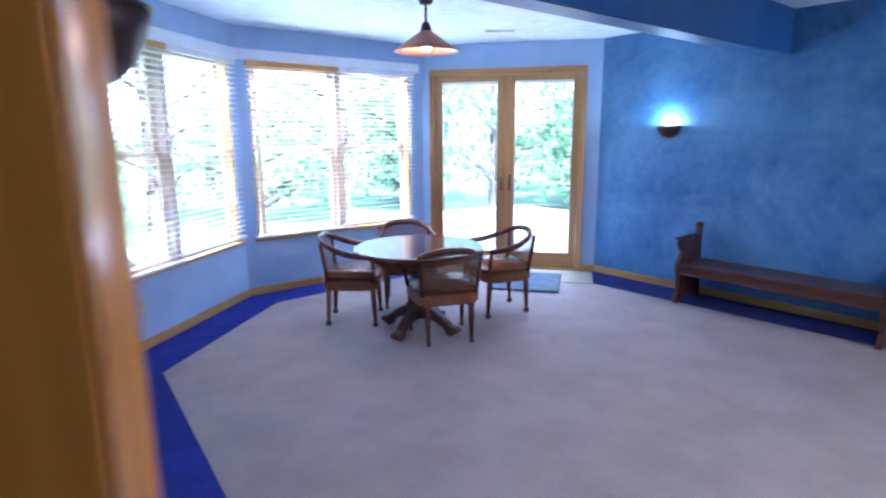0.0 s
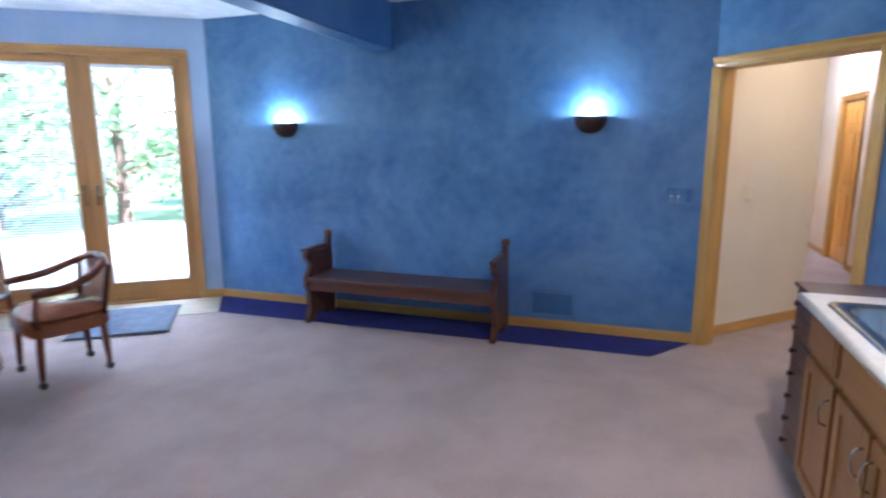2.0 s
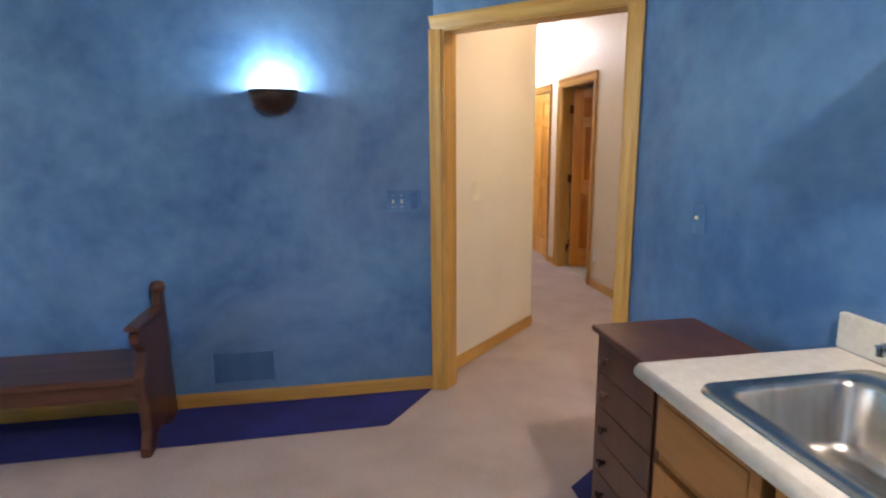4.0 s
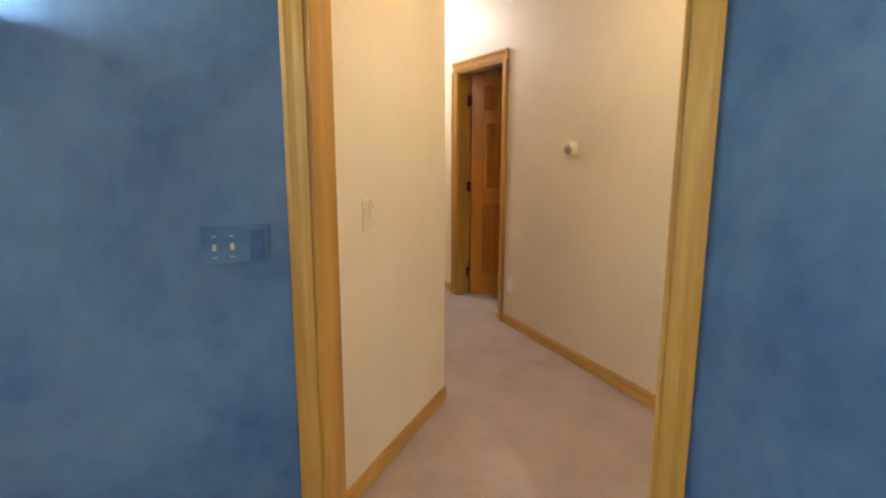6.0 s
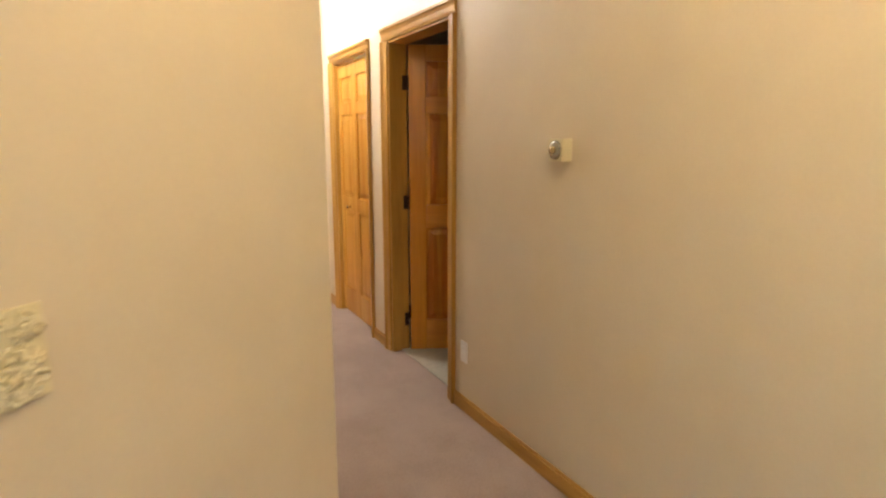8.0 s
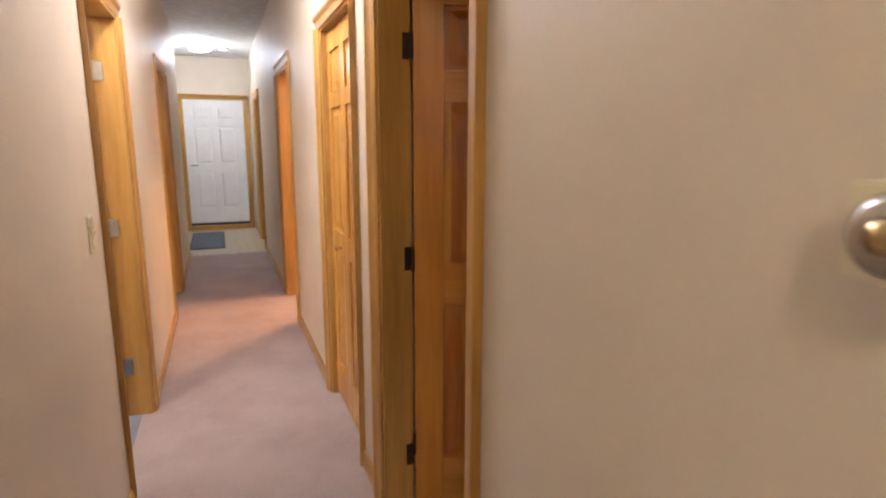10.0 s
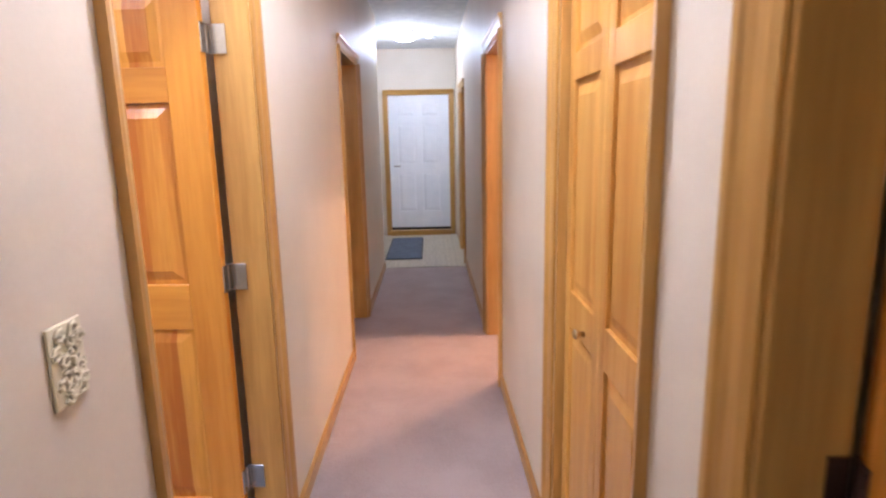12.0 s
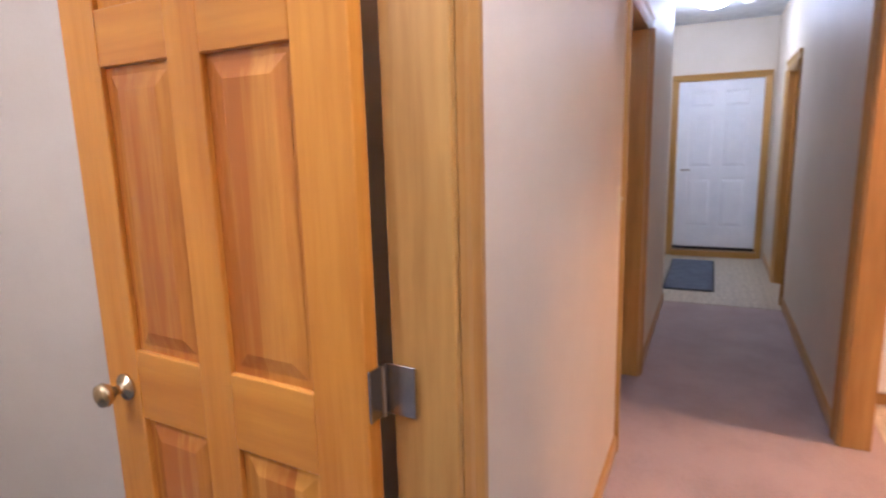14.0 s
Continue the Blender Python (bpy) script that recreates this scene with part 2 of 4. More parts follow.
def box(x0, y0, z0, x1, y1, z1, bevel=0.0, seg=2):
    bm = bmesh.new()
    add_box(bm, x0, y0, z0, x1, y1, z1)
    if bevel:
        bmesh.ops.bevel(bm, geom=bm.edges[:], offset=bevel, segments=seg, affect="EDGES", profile=0.6)
    return bm


def lathe(profile, seg=24, cx=0.0, cy=0.0, turn=math.tau):
    """Turned shape from (radius, height) pairs."""
    bm = bmesh.new()
    rings = []
    full = abs(turn - math.tau) < 1e-6
    count = seg if full else seg + 1
    for r, z in profile:
        rings.append([bm.verts.new((cx + r * math.cos(turn * i / seg), cy + r * math.sin(turn * i / seg), z)) for i in range(count)])
    for a, b in zip(rings, rings[1:]):
        for i in range(count if full else seg):
            j = (i + 1) % count
            bm.faces.new((a[i], a[j], b[j], b[i]))
    bmesh.ops.remove_doubles(bm, verts=bm.verts[:], dist=1e-5)
    return bm


def tube(points, radius, seg=10, radii=None, flat=1.0):
    """A round bar along points."""
    bm = bmesh.new()
    pts = [Vector(p) for p in points]
    rings = []
    for i, p in enumerate(pts):
        d = (pts[min(i + 1, len(pts) - 1)] - pts[max(i - 1, 0)]).normalized()
        a = d.cross(Vector((0, 0, 1)))
        if a.length < 1e-3:
            a = d.cross(Vector((1, 0, 0)))
        a.normalize()
        b = d.cross(a)
        r = radii[i] if radii else radius
        rings.append([bm.verts.new(p + a * (r * math.cos(math.tau * k / seg)) + b * (r * flat * math.sin(math.tau * k / seg))) for k in range(seg)])
    for a, b in zip(rings, rings[1:]):
        for k in range(seg):
            bm.faces.new((a[k], a[(k + 1) % seg], b[(k + 1) % seg], b[k]))
    bm.faces.new(rings[0][::-1])
    bm.faces.new(rings[-1])
    bmesh.ops.recalc_face_normals(bm, faces=bm.faces[:])
    return bm


def extrude_outline(outline, depth, plane="xz", start=0.0, bevel=0.0):
    """A flat outline given thickness. plane names the outline's axes."""
    bm = bmesh.new()
    put = {"xz": lambda a, b, c: (a, c, b), "yz": lambda a, b, c: (c, a, b), "xy": lambda a, b, c: (a, b, c)}[plane]
    lo = [bm.verts.new(put(a, b, start)) for a, b in outline]
    hi = [bm.verts.new(put(a, b, start + depth)) for a, b in outline]
    bm.faces.new(lo)
    bm.faces.new(hi[::-1])
    for i in range(len(outline)):
        j = (i + 1) % len(outline)
        bm.faces.new((lo[i], hi[i], hi[j], lo[j]))
    bmesh.ops.recalc_face_normals(bm, faces=bm.faces[:])
    if bevel:
        bmesh.ops.bevel(bm, geom=[e for e in bm.edges if e.calc_face_angle(0) > 0.9], offset=bevel, segments=2, affect="EDGES")
    return bm


def joined(*bms):
    out = bmesh.new()
    for b in bms:
        me = bpy.data.meshes.new("joined")
        b.to_mesh(me)
        b.free()
        out.from_mesh(me)
        bpy.data.meshes.remove(me)
    return out


def mesh_of(name, bm, material, smooth=False):
    bmesh.ops.recalc_face_normals(bm, faces=bm.faces[:])
    me = bpy.data.meshes.new(name)
    bm.to_mesh(me)
    bm.free()
    me.materials.append(material)
    if smooth:
        for p in me.polygons:
            p.use_smooth = True
    return me


def part(name, bm, material, parent, label="", smooth=False):
    ob = new(name, mesh_of(name, bm, material, smooth))
    ob.parent = parent
    return tagged(ob, label)


def share(name, me, parent, m=None):
    ob = new(name, me)
    ob.parent = parent
    if m is not None:
        ob.matrix_basis = m
    return ob


def thing(name, label, category, m=None, group="", kind=""):
    ob = new(name)
    ob.empty_display_size = 0.1
    if m is not None:
        ob.matrix_basis = m
    return tagged(ob, label, category, group, kind)


def solid(name, bm, material, label, category, m=None, group="", kind="", smooth=False):
    ob = new(name, mesh_of(name, bm, material, smooth))
    if m is not None:
        ob.matrix_basis = m
    return tagged(ob, label, category, group, kind)


# ---------------------------------------------------------------- plan
XB = 5.207            # wall with the wall lights
YM = 5.65            # bay, middle window wall
XW, YK = -0.61, -1.208
YL, YR = -1.404, -2.354
XE = 16.258
CEILING, HALL_CEILING = 2.66, 2.74
BAY_A, BAY_B, BAY_C, BAY_D = (0.17, 4.473), (1.66, YM), (3.95, YM), (XB, 3.97)
DOOR_A, DOOR_B = (XB, -0.425), (4.424, YK)


def frame_of(p, q):
    """The pose of a wall: x along it, y outwards, z up; its length."""
    d = Vector((q[0] - p[0], q[1] - p[1]))
    return pose(p[0], p[1], 0, 0, 0, math.degrees(math.atan2(d.y, d.x))), d.length


def wall(name, p, q, material, label, height=CEILING, thick=0.12, openings=(), base=True, base_mat=None, base_gaps=(), ends=(0.0, 0.0)):
    """A wall with openings (from, to, bottom, top) through it, and its baseboard."""
    m, length = frame_of(p, q)
    bm = bmesh.new()
    u = -ends[0]
    for a, b, z0, z1 in sorted(openings):
        add_box(bm, u, 0, 0, a, thick, height)
        if z0 > 0:
            add_box(bm, a, 0, 0, b, thick, z0)
        add_box(bm, a, 0, z1, b, thick, height)
        u = b
    add_box(bm, u, 0, 0, length + ends[1], thick, height)
    ob = solid(name, bm, material, label, "wall", m, kind="structure")
    if base:
        cuts = sorted([(a, b) for a, b, z0, z1 in openings if z0 == 0] + list(base_gaps))
        u = 0.0
        for a, b in cuts + [(length, length)]:
            if a - u > 0.03:
                bb = box(u, -0.014, 0.0, a, -0.0005, 0.07, 0.003, 1)
                cap = box(u, -0.010, 0.07, a, -0.0005, 0.082, 0.003, 1)
                o = part("baseboard", joined(bb, cap), base_mat or OAK_X, ob, "oak baseboard")
            u = b
    return ob, m, length


def casing(parent, u0, u1, top, wide=0.075, side=-1, depth=0.12, jamb=True, mat_up=None, mat_across=None, proud=0.018, wide_0=None):
    """Moulded boards round an opening on a wall's face, and the lining inside it."""
    mat_up, mat_across = mat_up or OAK, mat_across or OAK_X
    face = 0.0 if side < 0 else depth

    out = -1 if side < 0 else 1

    wide_0 = wide_0 or wide

    def board(start, length, across, flip, wide=wide):
        """One moulding: flat at the opening, a bead, a hollow, a raised outer band."""
        w = wide + 0.004
        prof = [(0, 0.0005), (w, 0.0005), (w, proud + 0.008), (w - 0.014, proud + 0.007), (w - 0.022, proud + 0.002), (w * 0.5, proud - 0.003), (0.016, proud - 0.005), (0.006, proud - 0.008), (0, proud - 0.010)]
        if across:
            return extrude_outline([(face + out * d, start + p) for p, d in prof], length, "yz", u0 - wide_0)
        pts = [((start - p) if flip else (start + p), face + out * d) for p, d in prof]
        return extrude_outline(pts, length, "xy", 0.0)

    part("casing", board(u0 + 0.004, top - 0.004, False, True, wide_0), mat_up, parent)
    part("casing", board(u1 - 0.004, top - 0.004, False, False), mat_up, parent)
    part("casing", board(top - 0.004, u1 - u0 + wide + wide_0, True, False), mat_across, parent)
    if jamb:
        part("jamb", box(u0, 0.0008, 0, u0 + 0.018, depth - 0.0008, top, 0.002, 1), mat_up, parent)
        part("jamb", box(u1 - 0.018, 0.0008, 0, u1, depth - 0.0008, top, 0.002, 1), mat_up, parent)
        part("jamb", box(u0 + 0.018, 0.0008, top - 0.018, u1 - 0.018, depth - 0.0008, top, 0.002, 1), mat_across, parent)


# ---------------------------------------------------------------- floor, ceilings
bm = bmesh.new()
for quad in ([(-1.6, YK), (4.424, YK), (XB, -0.425), BAY_D, BAY_C, BAY_B, BAY_A, (-1.6, 4.473)],
             ):
    bm.faces.new([bm.verts.new((x, y, 0.0)) for x, y in quad])
bmesh.ops.triangulate(bm, faces=bm.faces[:])
solid("floor", bm, CARPET, "beige low pile carpet with faint wear marks", "carpet", kind="structure")
bm = bmesh.new()
bm.faces.new([bm.verts.new((x, y, -0.001)) for x, y in ((3.0, -4.6), (13.98, -4.6), (13.98, 1.6), (5.209, 1.6), (5.209, -0.425), (4.424, -1.21), (3.0, -1.21))])
bmesh.ops.triangulate(bm, faces=bm.faces[:])
solid("hall_floor", bm, CARPET, "beige low pile carpet of the hallway", "carpet", kind="structure")


def strip(name, pts, z, material, label):
    bm = bmesh.new()
    bm.faces.new([bm.verts.new((x, y, z)) for x, y in pts])
    bmesh.ops.triangulate(bm, faces=bm.faces[:])
    return solid(name, bm, material, label, "carpet border", kind="structure")


# wall and chest strips take the carpet copy with shade in its colour
strip("carpet_border", [(XB, 3.965), (5.10, 3.93), (4.722, 3.66), (4.795, -0.102), (XB, -0.41)], 0.004, NAVY_SHADE, "blue carpet border along the wall, coloured darker for shade")
strip("carpet_border", [BAY_A, BAY_B, (3.62, YM), (3.62, YM - 0.40), (1.78, 5.25), (0.448, 4.149), (0.118, 0.62), (-0.35, 0.60)], 0.004, NAVY, "royal blue carpet border under the bay windows")
strip("carpet_border", [(3.34, YK), (4.40, YK), (4.11, -0.82), (3.34, -0.82)], 0.004, NAVY_SHADE, "blue carpet border beside the chest, coloured darker for shade")
bm = bmesh.new()
add_box(bm, XW - 1.5, YK - 0.2, CEILING, XB + 0.12, YM + 0.2, CEILING + 0.1)
solid("ceiling", bm, CEIL, "white textured plaster ceiling", "ceiling", kind="structure")
bm = bmesh.new()
add_box(bm, 3.2, -4.7, HALL_CEILING, XE + 0.2, YK - 0.005, HALL_CEILING + 0.1)
add_box(bm, XB + 0.125, YK - 0.005, HALL_CEILING, XE + 0.2, 1.7, HALL_CEILING + 0.1)
solid("ceiling_hall", bm, CEIL, "white textured hallway ceiling", "ceiling", kind="structure")

# ---------------------------------------------------------------- the big room's walls
w_blue, m_blue, len_blue = wall("wall_east", BAY_D, DOOR_A, BLUE, "blue sponge-painted wall", ends=(0, 0.0))
F_U0, F_U1, F_TOP = 0.150, 1.880, 2.32
w_fr, m_fr, len_fr = wall("wall_french", BAY_C, BAY_D, PALE, "pale blue bay wall round the garden doors", openings=[(F_U0, F_U1, 0, F_TOP)], ends=(0.0, 0.04), base_gaps=())
WIN_Z0, WIN_Z1 = 0.59, 2.34
MID_WIN = (0.14, 2.10)
w_mid, m_mid, len_mid = wall("wall_bay", BAY_B, BAY_C, PALE, "pale blue bay wall under wide windows", openings=[(*MID_WIN, WIN_Z0, WIN_Z1)], ends=(0.04, 0.05))
LEFT_WIN = (0.06, 1.83)
w_left, m_left, len_left = wall("wall_bay_left", BAY_A, BAY_B, PALE, "pale blue bay wall under wide windows", openings=[(*LEFT_WIN, WIN_Z0, WIN_Z1)], ends=(0.05, 0.05))
ENTRY = (0.35, 1.515)
w_west, m_west, len_west = wall("wall_west", (XW, YK), BAY_A, BLUE, "blue sponge-painted wall with a cased opening", openings=[(*ENTRY, 0, 2.06)], ends=(0.1, 0.0), base_mat=OAK_X)
w_south, m_south, len_south = wall("wall_south", DOOR_B, (XW, YK), BLUE, "blue sponge-painted wall behind the wet bar", ends=(0.0, 0.1))
DW = (0.048, 1.052)
w_door, m_door, len_door = wall("wall_doorway", DOOR_A, DOOR_B, BLUE, "blue sponge-painted wall round a cased doorway", height=CEILING, openings=[(*DW, 0, 2.04)], base=False, ends=(0.02, 0.0))
casing(w_door, *DW, 2.04, wide=0.062)
casing(w_door, *DW, 2.04, wide=0.062, side=1, jamb=False)
casing(w_west, *ENTRY, 2.06, wide=0.06, proud=0.012, mat_up=PINE, mat_across=PINE_X)
# space behind the entry
bm = bmesh.new()
add_box(bm, -1.7, YK - 0.1, 0, -1.6, 4.5, CEILING)
add_box(bm, -1.6, YK - 0.1, 0, XW - 0.125, YK, CEILING)
add_box(bm, -1.6, 4.4, 0, 0.06, 4.5, CEILING)
solid("wall_entry", bm, HALL, "plain cream wall behind the entry", "wall", kind="structure")
# beam
bm = bmesh.new()
add_box(bm, -0.20, 2.05, 2.28, XB - 0.001, 2.24, CEILING - 0.001)
bmesh.ops.bevel(bm, geom=bm.edges[:], offset=0.008, segments=2, affect="EDGES")
solid("ceiling_beam", bm, BEAM, "deep blue painted ceiling beam", "beam", kind="structure")

# ---------------------------------------------------------------- hallway walls
LX0, LY0 = 6.230, -1.357
HY = wall("wall_hall_entry", (5.235, -0.362), (LX0, LY0), HALL, "cream wall with a switch, beside the doorway", height=HALL_CEILING, ends=(0, 0.0))
L1, L2 = (8.625, 9.46), (11.27, 12.15)
LX1 = 8.20
wall("wall_hall_turn", (LX0, LY0), (LX1, YL), HALL, "cream hallway wall past the corner", height=HALL_CEILING)
HL = wall("wall_hall_left", (LX1, YL), (13.98, YL), HALL, "cream hallway wall", height=HALL_CEILING,
          openings=[(L1[0] - LX1, L1[1] - LX1, 0, 2.04), (L2[0] - LX1, L2[1] - LX1, 0, 2.04)])
VY = -1.17
wall("wall_vestibule", (13.98, VY), (XE, VY), HALL, "cream wall beside the back door", height=HALL_CEILING, ends=(0.12, 0.1))
R1, R2, R3, R4 = (7.395, 8.215), (8.585, 9.36), (10.80, 11.65), (14.20, 14.99)
X0 = XE
HR = wall("wall_hall_right", (XE, YR), (3.2, YR), HALL, "cream hallway wall", height=HALL_CEILING,
          openings=[(X0 - b, X0 - a, 0, 2.03) for a, b in (R1, R2, R3, R4)], ends=(0.1, 0))
END = (0.156, 1.098)
HE = wall("wall_hall_end", (XE, VY), (XE, YR), HALL, "cream wall round the white back door", height=HALL_CEILING, openings=[(*END, 0, 2.11)], ends=(0.1, 0.1), base=False)
wall("wall_hall_back", (4.50, -1.37), (3.30, -2.57), HALL, "cream wall of the hallway", height=HALL_CEILING, base=False)
for o, a, b, top, near in ((HL[0], L1[0] - LX1, L1[1] - LX1, 2.04, 0.05), (HL[0], L2[0] - LX1, L2[1] - LX1, 2.04, 0.07)):
    casing(o, a, b, top, wide=0.058, proud=0.013, wide_0=near)
    casing(o, a, b, top, wide=0.07, proud=0.013, side=1, jamb=False)
for (a, b), wide in ((R1, 0.072), (R2, 0.055), (R3, 0.075), (R4, 0.075)):
    casing(HR[0], X0 - b, X0 - a, 2.03, wide=wide)
casing(HE[0], *END, 2.11, wide=0.055)


def room_behind(name, x0, y0, x1, y1, material, label, h=HALL_CEILING):
    """Plain walls that close the space behind an opening in the hallway."""
    bm = bmesh.new()
    t = 0.1
    s = 1 if y1 > YL else -1
    yn, yf = (y0, y1) if s > 0 else (y1, y0)
    add_box(bm, x0 - t, min(yn, yf), 0, x0, max(yn, yf), h)
    add_box(bm, x1, min(yn, yf), 0, x1 + t, max(yn, yf), h)
    add_box(bm, x0 - t, yf if s > 0 else yf - t, 0, x1 + t, yf + t if s > 0 else yf, h)
    return solid(name, bm, material, label, "wall", kind="structure")


room_behind("wall_bedroom", 7.2, YL + 0.12, 9.70, 0.9, HALL, "plain cream bedroom wall")
room_behind("wall_side_room", 10.9, YL + 0.12, 13.2, 0.9, HALL, "plain cream side room wall")
room_behind("wall_bathroom", 6.6, -4.2, 8.44, YR - 0.12, HALL, "plain cream bathroom wall")
room_behind("wall_washroom", 10.5, -4.2, 13.6, YR - 0.12, HALL, "warm lit washroom wall")
solid("bedroom_floor", box(7.2, YL + 0.06, 0.0, 9.70, 0.9, 0.004), GREYCARPET, "grey carpet in the bedroom", "carpet", kind="structure")

# ---------------------------------------------------------------- windows


def window_bank(name, wall_m, u0, u1, units, blind_drop, split=0.5):
    """A bank of double-hung windows in an opening, with its pelmet, sill and slatted blinds."""
    win = thing(name, "bank of oak double-hung windows in the bay", "window", wall_m, kind="structure")
    z0, z1 = WIN_Z0, WIN_Z1
    part("window_frame", box(u0, 0.01, z0, u0 + 0.03, 0.118, z1, 0.002, 1), OAK, win)
    part("window_frame", box(u1 - 0.03, 0.01, z0, u1, 0.118, z1, 0.002, 1), OAK, win)
    part("window_frame", box(u0 + 0.03, 0.01, z1 - 0.03, u1 - 0.03, 0.118, z1, 0.002, 1), OAK_X, win)
    part("window_sill", box(u0 - 0.03, -0.035, z0 - 0.028, u1 + 0.03, 0.115, z0 + 0.002, 0.005), OAK_X, win)
    part("pelmet", box(u0 - 0.10, -0.05, z1 + 0.0, u1 + 0.10, -0.001, z1 + 0.10, 0.006), WHITE, win, "white painted pelmet above the blinds")
    cuts = (u0 + 0.03, u0 + 0.03 + (u1 - u0 - 0.06) * split, u1 - 0.03)
    for k in range(units):
        a, b = cuts[k], cuts[k + 1]
        if k:
            part("mullion", box(a - 0.035, 0.005, z0 + 0.002, a + 0.035, 0.116, z1 - 0.03, 0.003), SASH, win)
        zm = (z0 + z1) / 2 + 0.02
        for za, zb, off in ((z0 + 0.004, zm + 0.02, 0.05), (zm - 0.02, z1 - 0.032, 0.085)):
            a2, b2 = a + 0.037, b - 0.037
            sash = joined(box(a2, off, za, a2 + 0.045, off + 0.03, zb), box(b2 - 0.045, off, za, b2, off + 0.03, zb),
                          box(a2 + 0.045, off, za, b2 - 0.045, off + 0.03, za + 0.05), box(a2 + 0.045, off, zb - 0.04, b2 - 0.045, off + 0.03, zb))
            s = part("sash", sash, SASH, win, "pale oak sash")
            g = part("pane", box(a2 + 0.045, off + 0.012, za + 0.05, b2 - 0.045, off + 0.018, zb - 0.04), GLASS, s)
            g.visible_shadow = False
        # slatted blind, its slats level
        bl = thing("window_blind", "white slatted blind lowered with its slats open", "blind", wall_m, "bay blinds")
        ba, bb = a + (0.0 if k else -0.06), b + (0.0 if k < units - 1 else 0.06)
        part("head_rail", box(ba, -0.055, z1 - 0.055, bb, -0.006, z1 - 0.004, 0.004), SLAT if k else OAK_X, bl)
        bm2 = bmesh.new()
        add_box(bm2, 0, -0.025, -0.0016, bb - ba - 0.012, 0.025, 0.0016)
        me = mesh_of("slat", bm2, SLAT)
        bottom = z0 + blind_drop[k]
        n = int((z1 - 0.08 - bottom) / 0.047)
        for i in range(n):
            share("slat", me, bl, pose(ba + 0.006, -0.030, z1 - 0.085 - i * 0.047, -6 + random.uniform(-3, 3), 0, random.uniform(-0.05, 0.05)))
        part("bottom_rail", box(ba, -0.052, bottom - 0.022, bb, -0.008, bottom, 0.004), SLAT, bl)
        for f in (0.14, 0.86):
            x = ba + (bb - ba) * f
            part("cord", joined(tube([(x, -0.055, z1 - 0.05), (x, -0.055, bottom)], 0.0012, 5), tube([(x, -0.006, z1 - 0.05), (x, -0.006, bottom)], 0.0012, 5)), SLAT, bl)
    return win


window_bank("window_1", m_mid, *MID_WIN, 2, (0.03, 0.05))
window_bank("window_2", m_left, *LEFT_WIN, 2, (0.02, 0.06), 0.47)

# ---------------------------------------------------------------- garden doors
casing(w_fr, F_U0, F_U1, F_TOP, wide=0.058, mat_up=GARDEN_OAK, mat_across=GARDEN_OAK_X)
half = (F_U0 + F_U1) / 2
for k, (a, b) in enumerate(((F_U0 + 0.019, half), (half, F_U1 - 0.019))):
    d = thing("door_garden", "oak glazed garden door, closed", "door", m_fr, "garden doors", "structure")
    y0, y1, zt = 0.03, 0.075, F_TOP - 0.02
    br, tr = 0.20, 0.068
    sa, sb = (0.072, 0.105) if k == 0 else (0.105, 0.072)
    part("stile", box(a, y0, 0.02, a + sa, y1, zt, 0.003), GARDEN_OAK, d)
    part("stile", box(b - sb, y0, 0.02, b, y1, zt, 0.003), GARDEN_OAK, d)
    a0, b0, a, b, st = a, b, a + sa, b - sb, 0.0
    part("rail", box(a + st, y0, 0.02, b - st, y1, br, 0.003), GARDEN_OAK_X, d)
    part("rail", box(a + st, y0, zt - tr, b - st, y1, zt, 0.003), GARDEN_OAK_X, d)
    g = part("pane", box(a + st, 0.048, br, b - st, 0.054, zt - tr), GLASS, d)
    g.visible_shadow = False
    part("glazing_bead", joined(box(a + st, y0 - 0.004, br, a + st + 0.012, y0 + 0.016, zt - tr, 0.002), box(b - st - 0.012, y0 - 0.004, br, b - st, y0 + 0.016, zt - tr, 0.002),
                                box(a + st, y0 - 0.004, br, b - st, y0 + 0.016, br + 0.012, 0.002), box(a + st, y0 - 0.004, zt - tr - 0.035, b - st, y0 + 0.018, zt - tr, 0.002)), WHITE, d, "white glazing bead")
    if k == 0:
        me = mesh_of("blind_slat", box(0, -0.008, -0.0006, b - a - 2 * st - 0.03, 0.008, 0.0006), SLAT)
        n = int((zt - tr - br) / 0.024)
        for i in range(n):
            share("blind_slat", me, d, pose(a + st + 0.015, 0.066, br + 0.02 + i * 0.024, 8, 0, 0))
    else:
        for i in range(1, 7):
            z = br + (zt - tr - br) * i / 7
            part("glazing_bar", box(a + st, 0.040, z - 0.005, b - st, 0.060, z + 0.005), TILE, d)
    x = b0 - 0.05 if k == 0 else a0 + 0.05
    part("handle", joined(box(x - 0.018, y0 - 0.006, 0.95, x + 0.018, y0, 1.15, 0.003), tube([(x, y0 - 0.005, 1.06), (x, y0 - 0.05, 1.06), (x + (-0.10 if k == 0 else 0.10), y0 - 0.05, 1.06)], 0.009)), BRASS, d, "brass lever handle", True)
part("threshold", box(F_U0, -0.03, 0.0, F_U1, 0.11, 0.02, 0.004), GARDEN_OAK_X, w_fr)

# ---------------------------------------------------------------- panelled doors


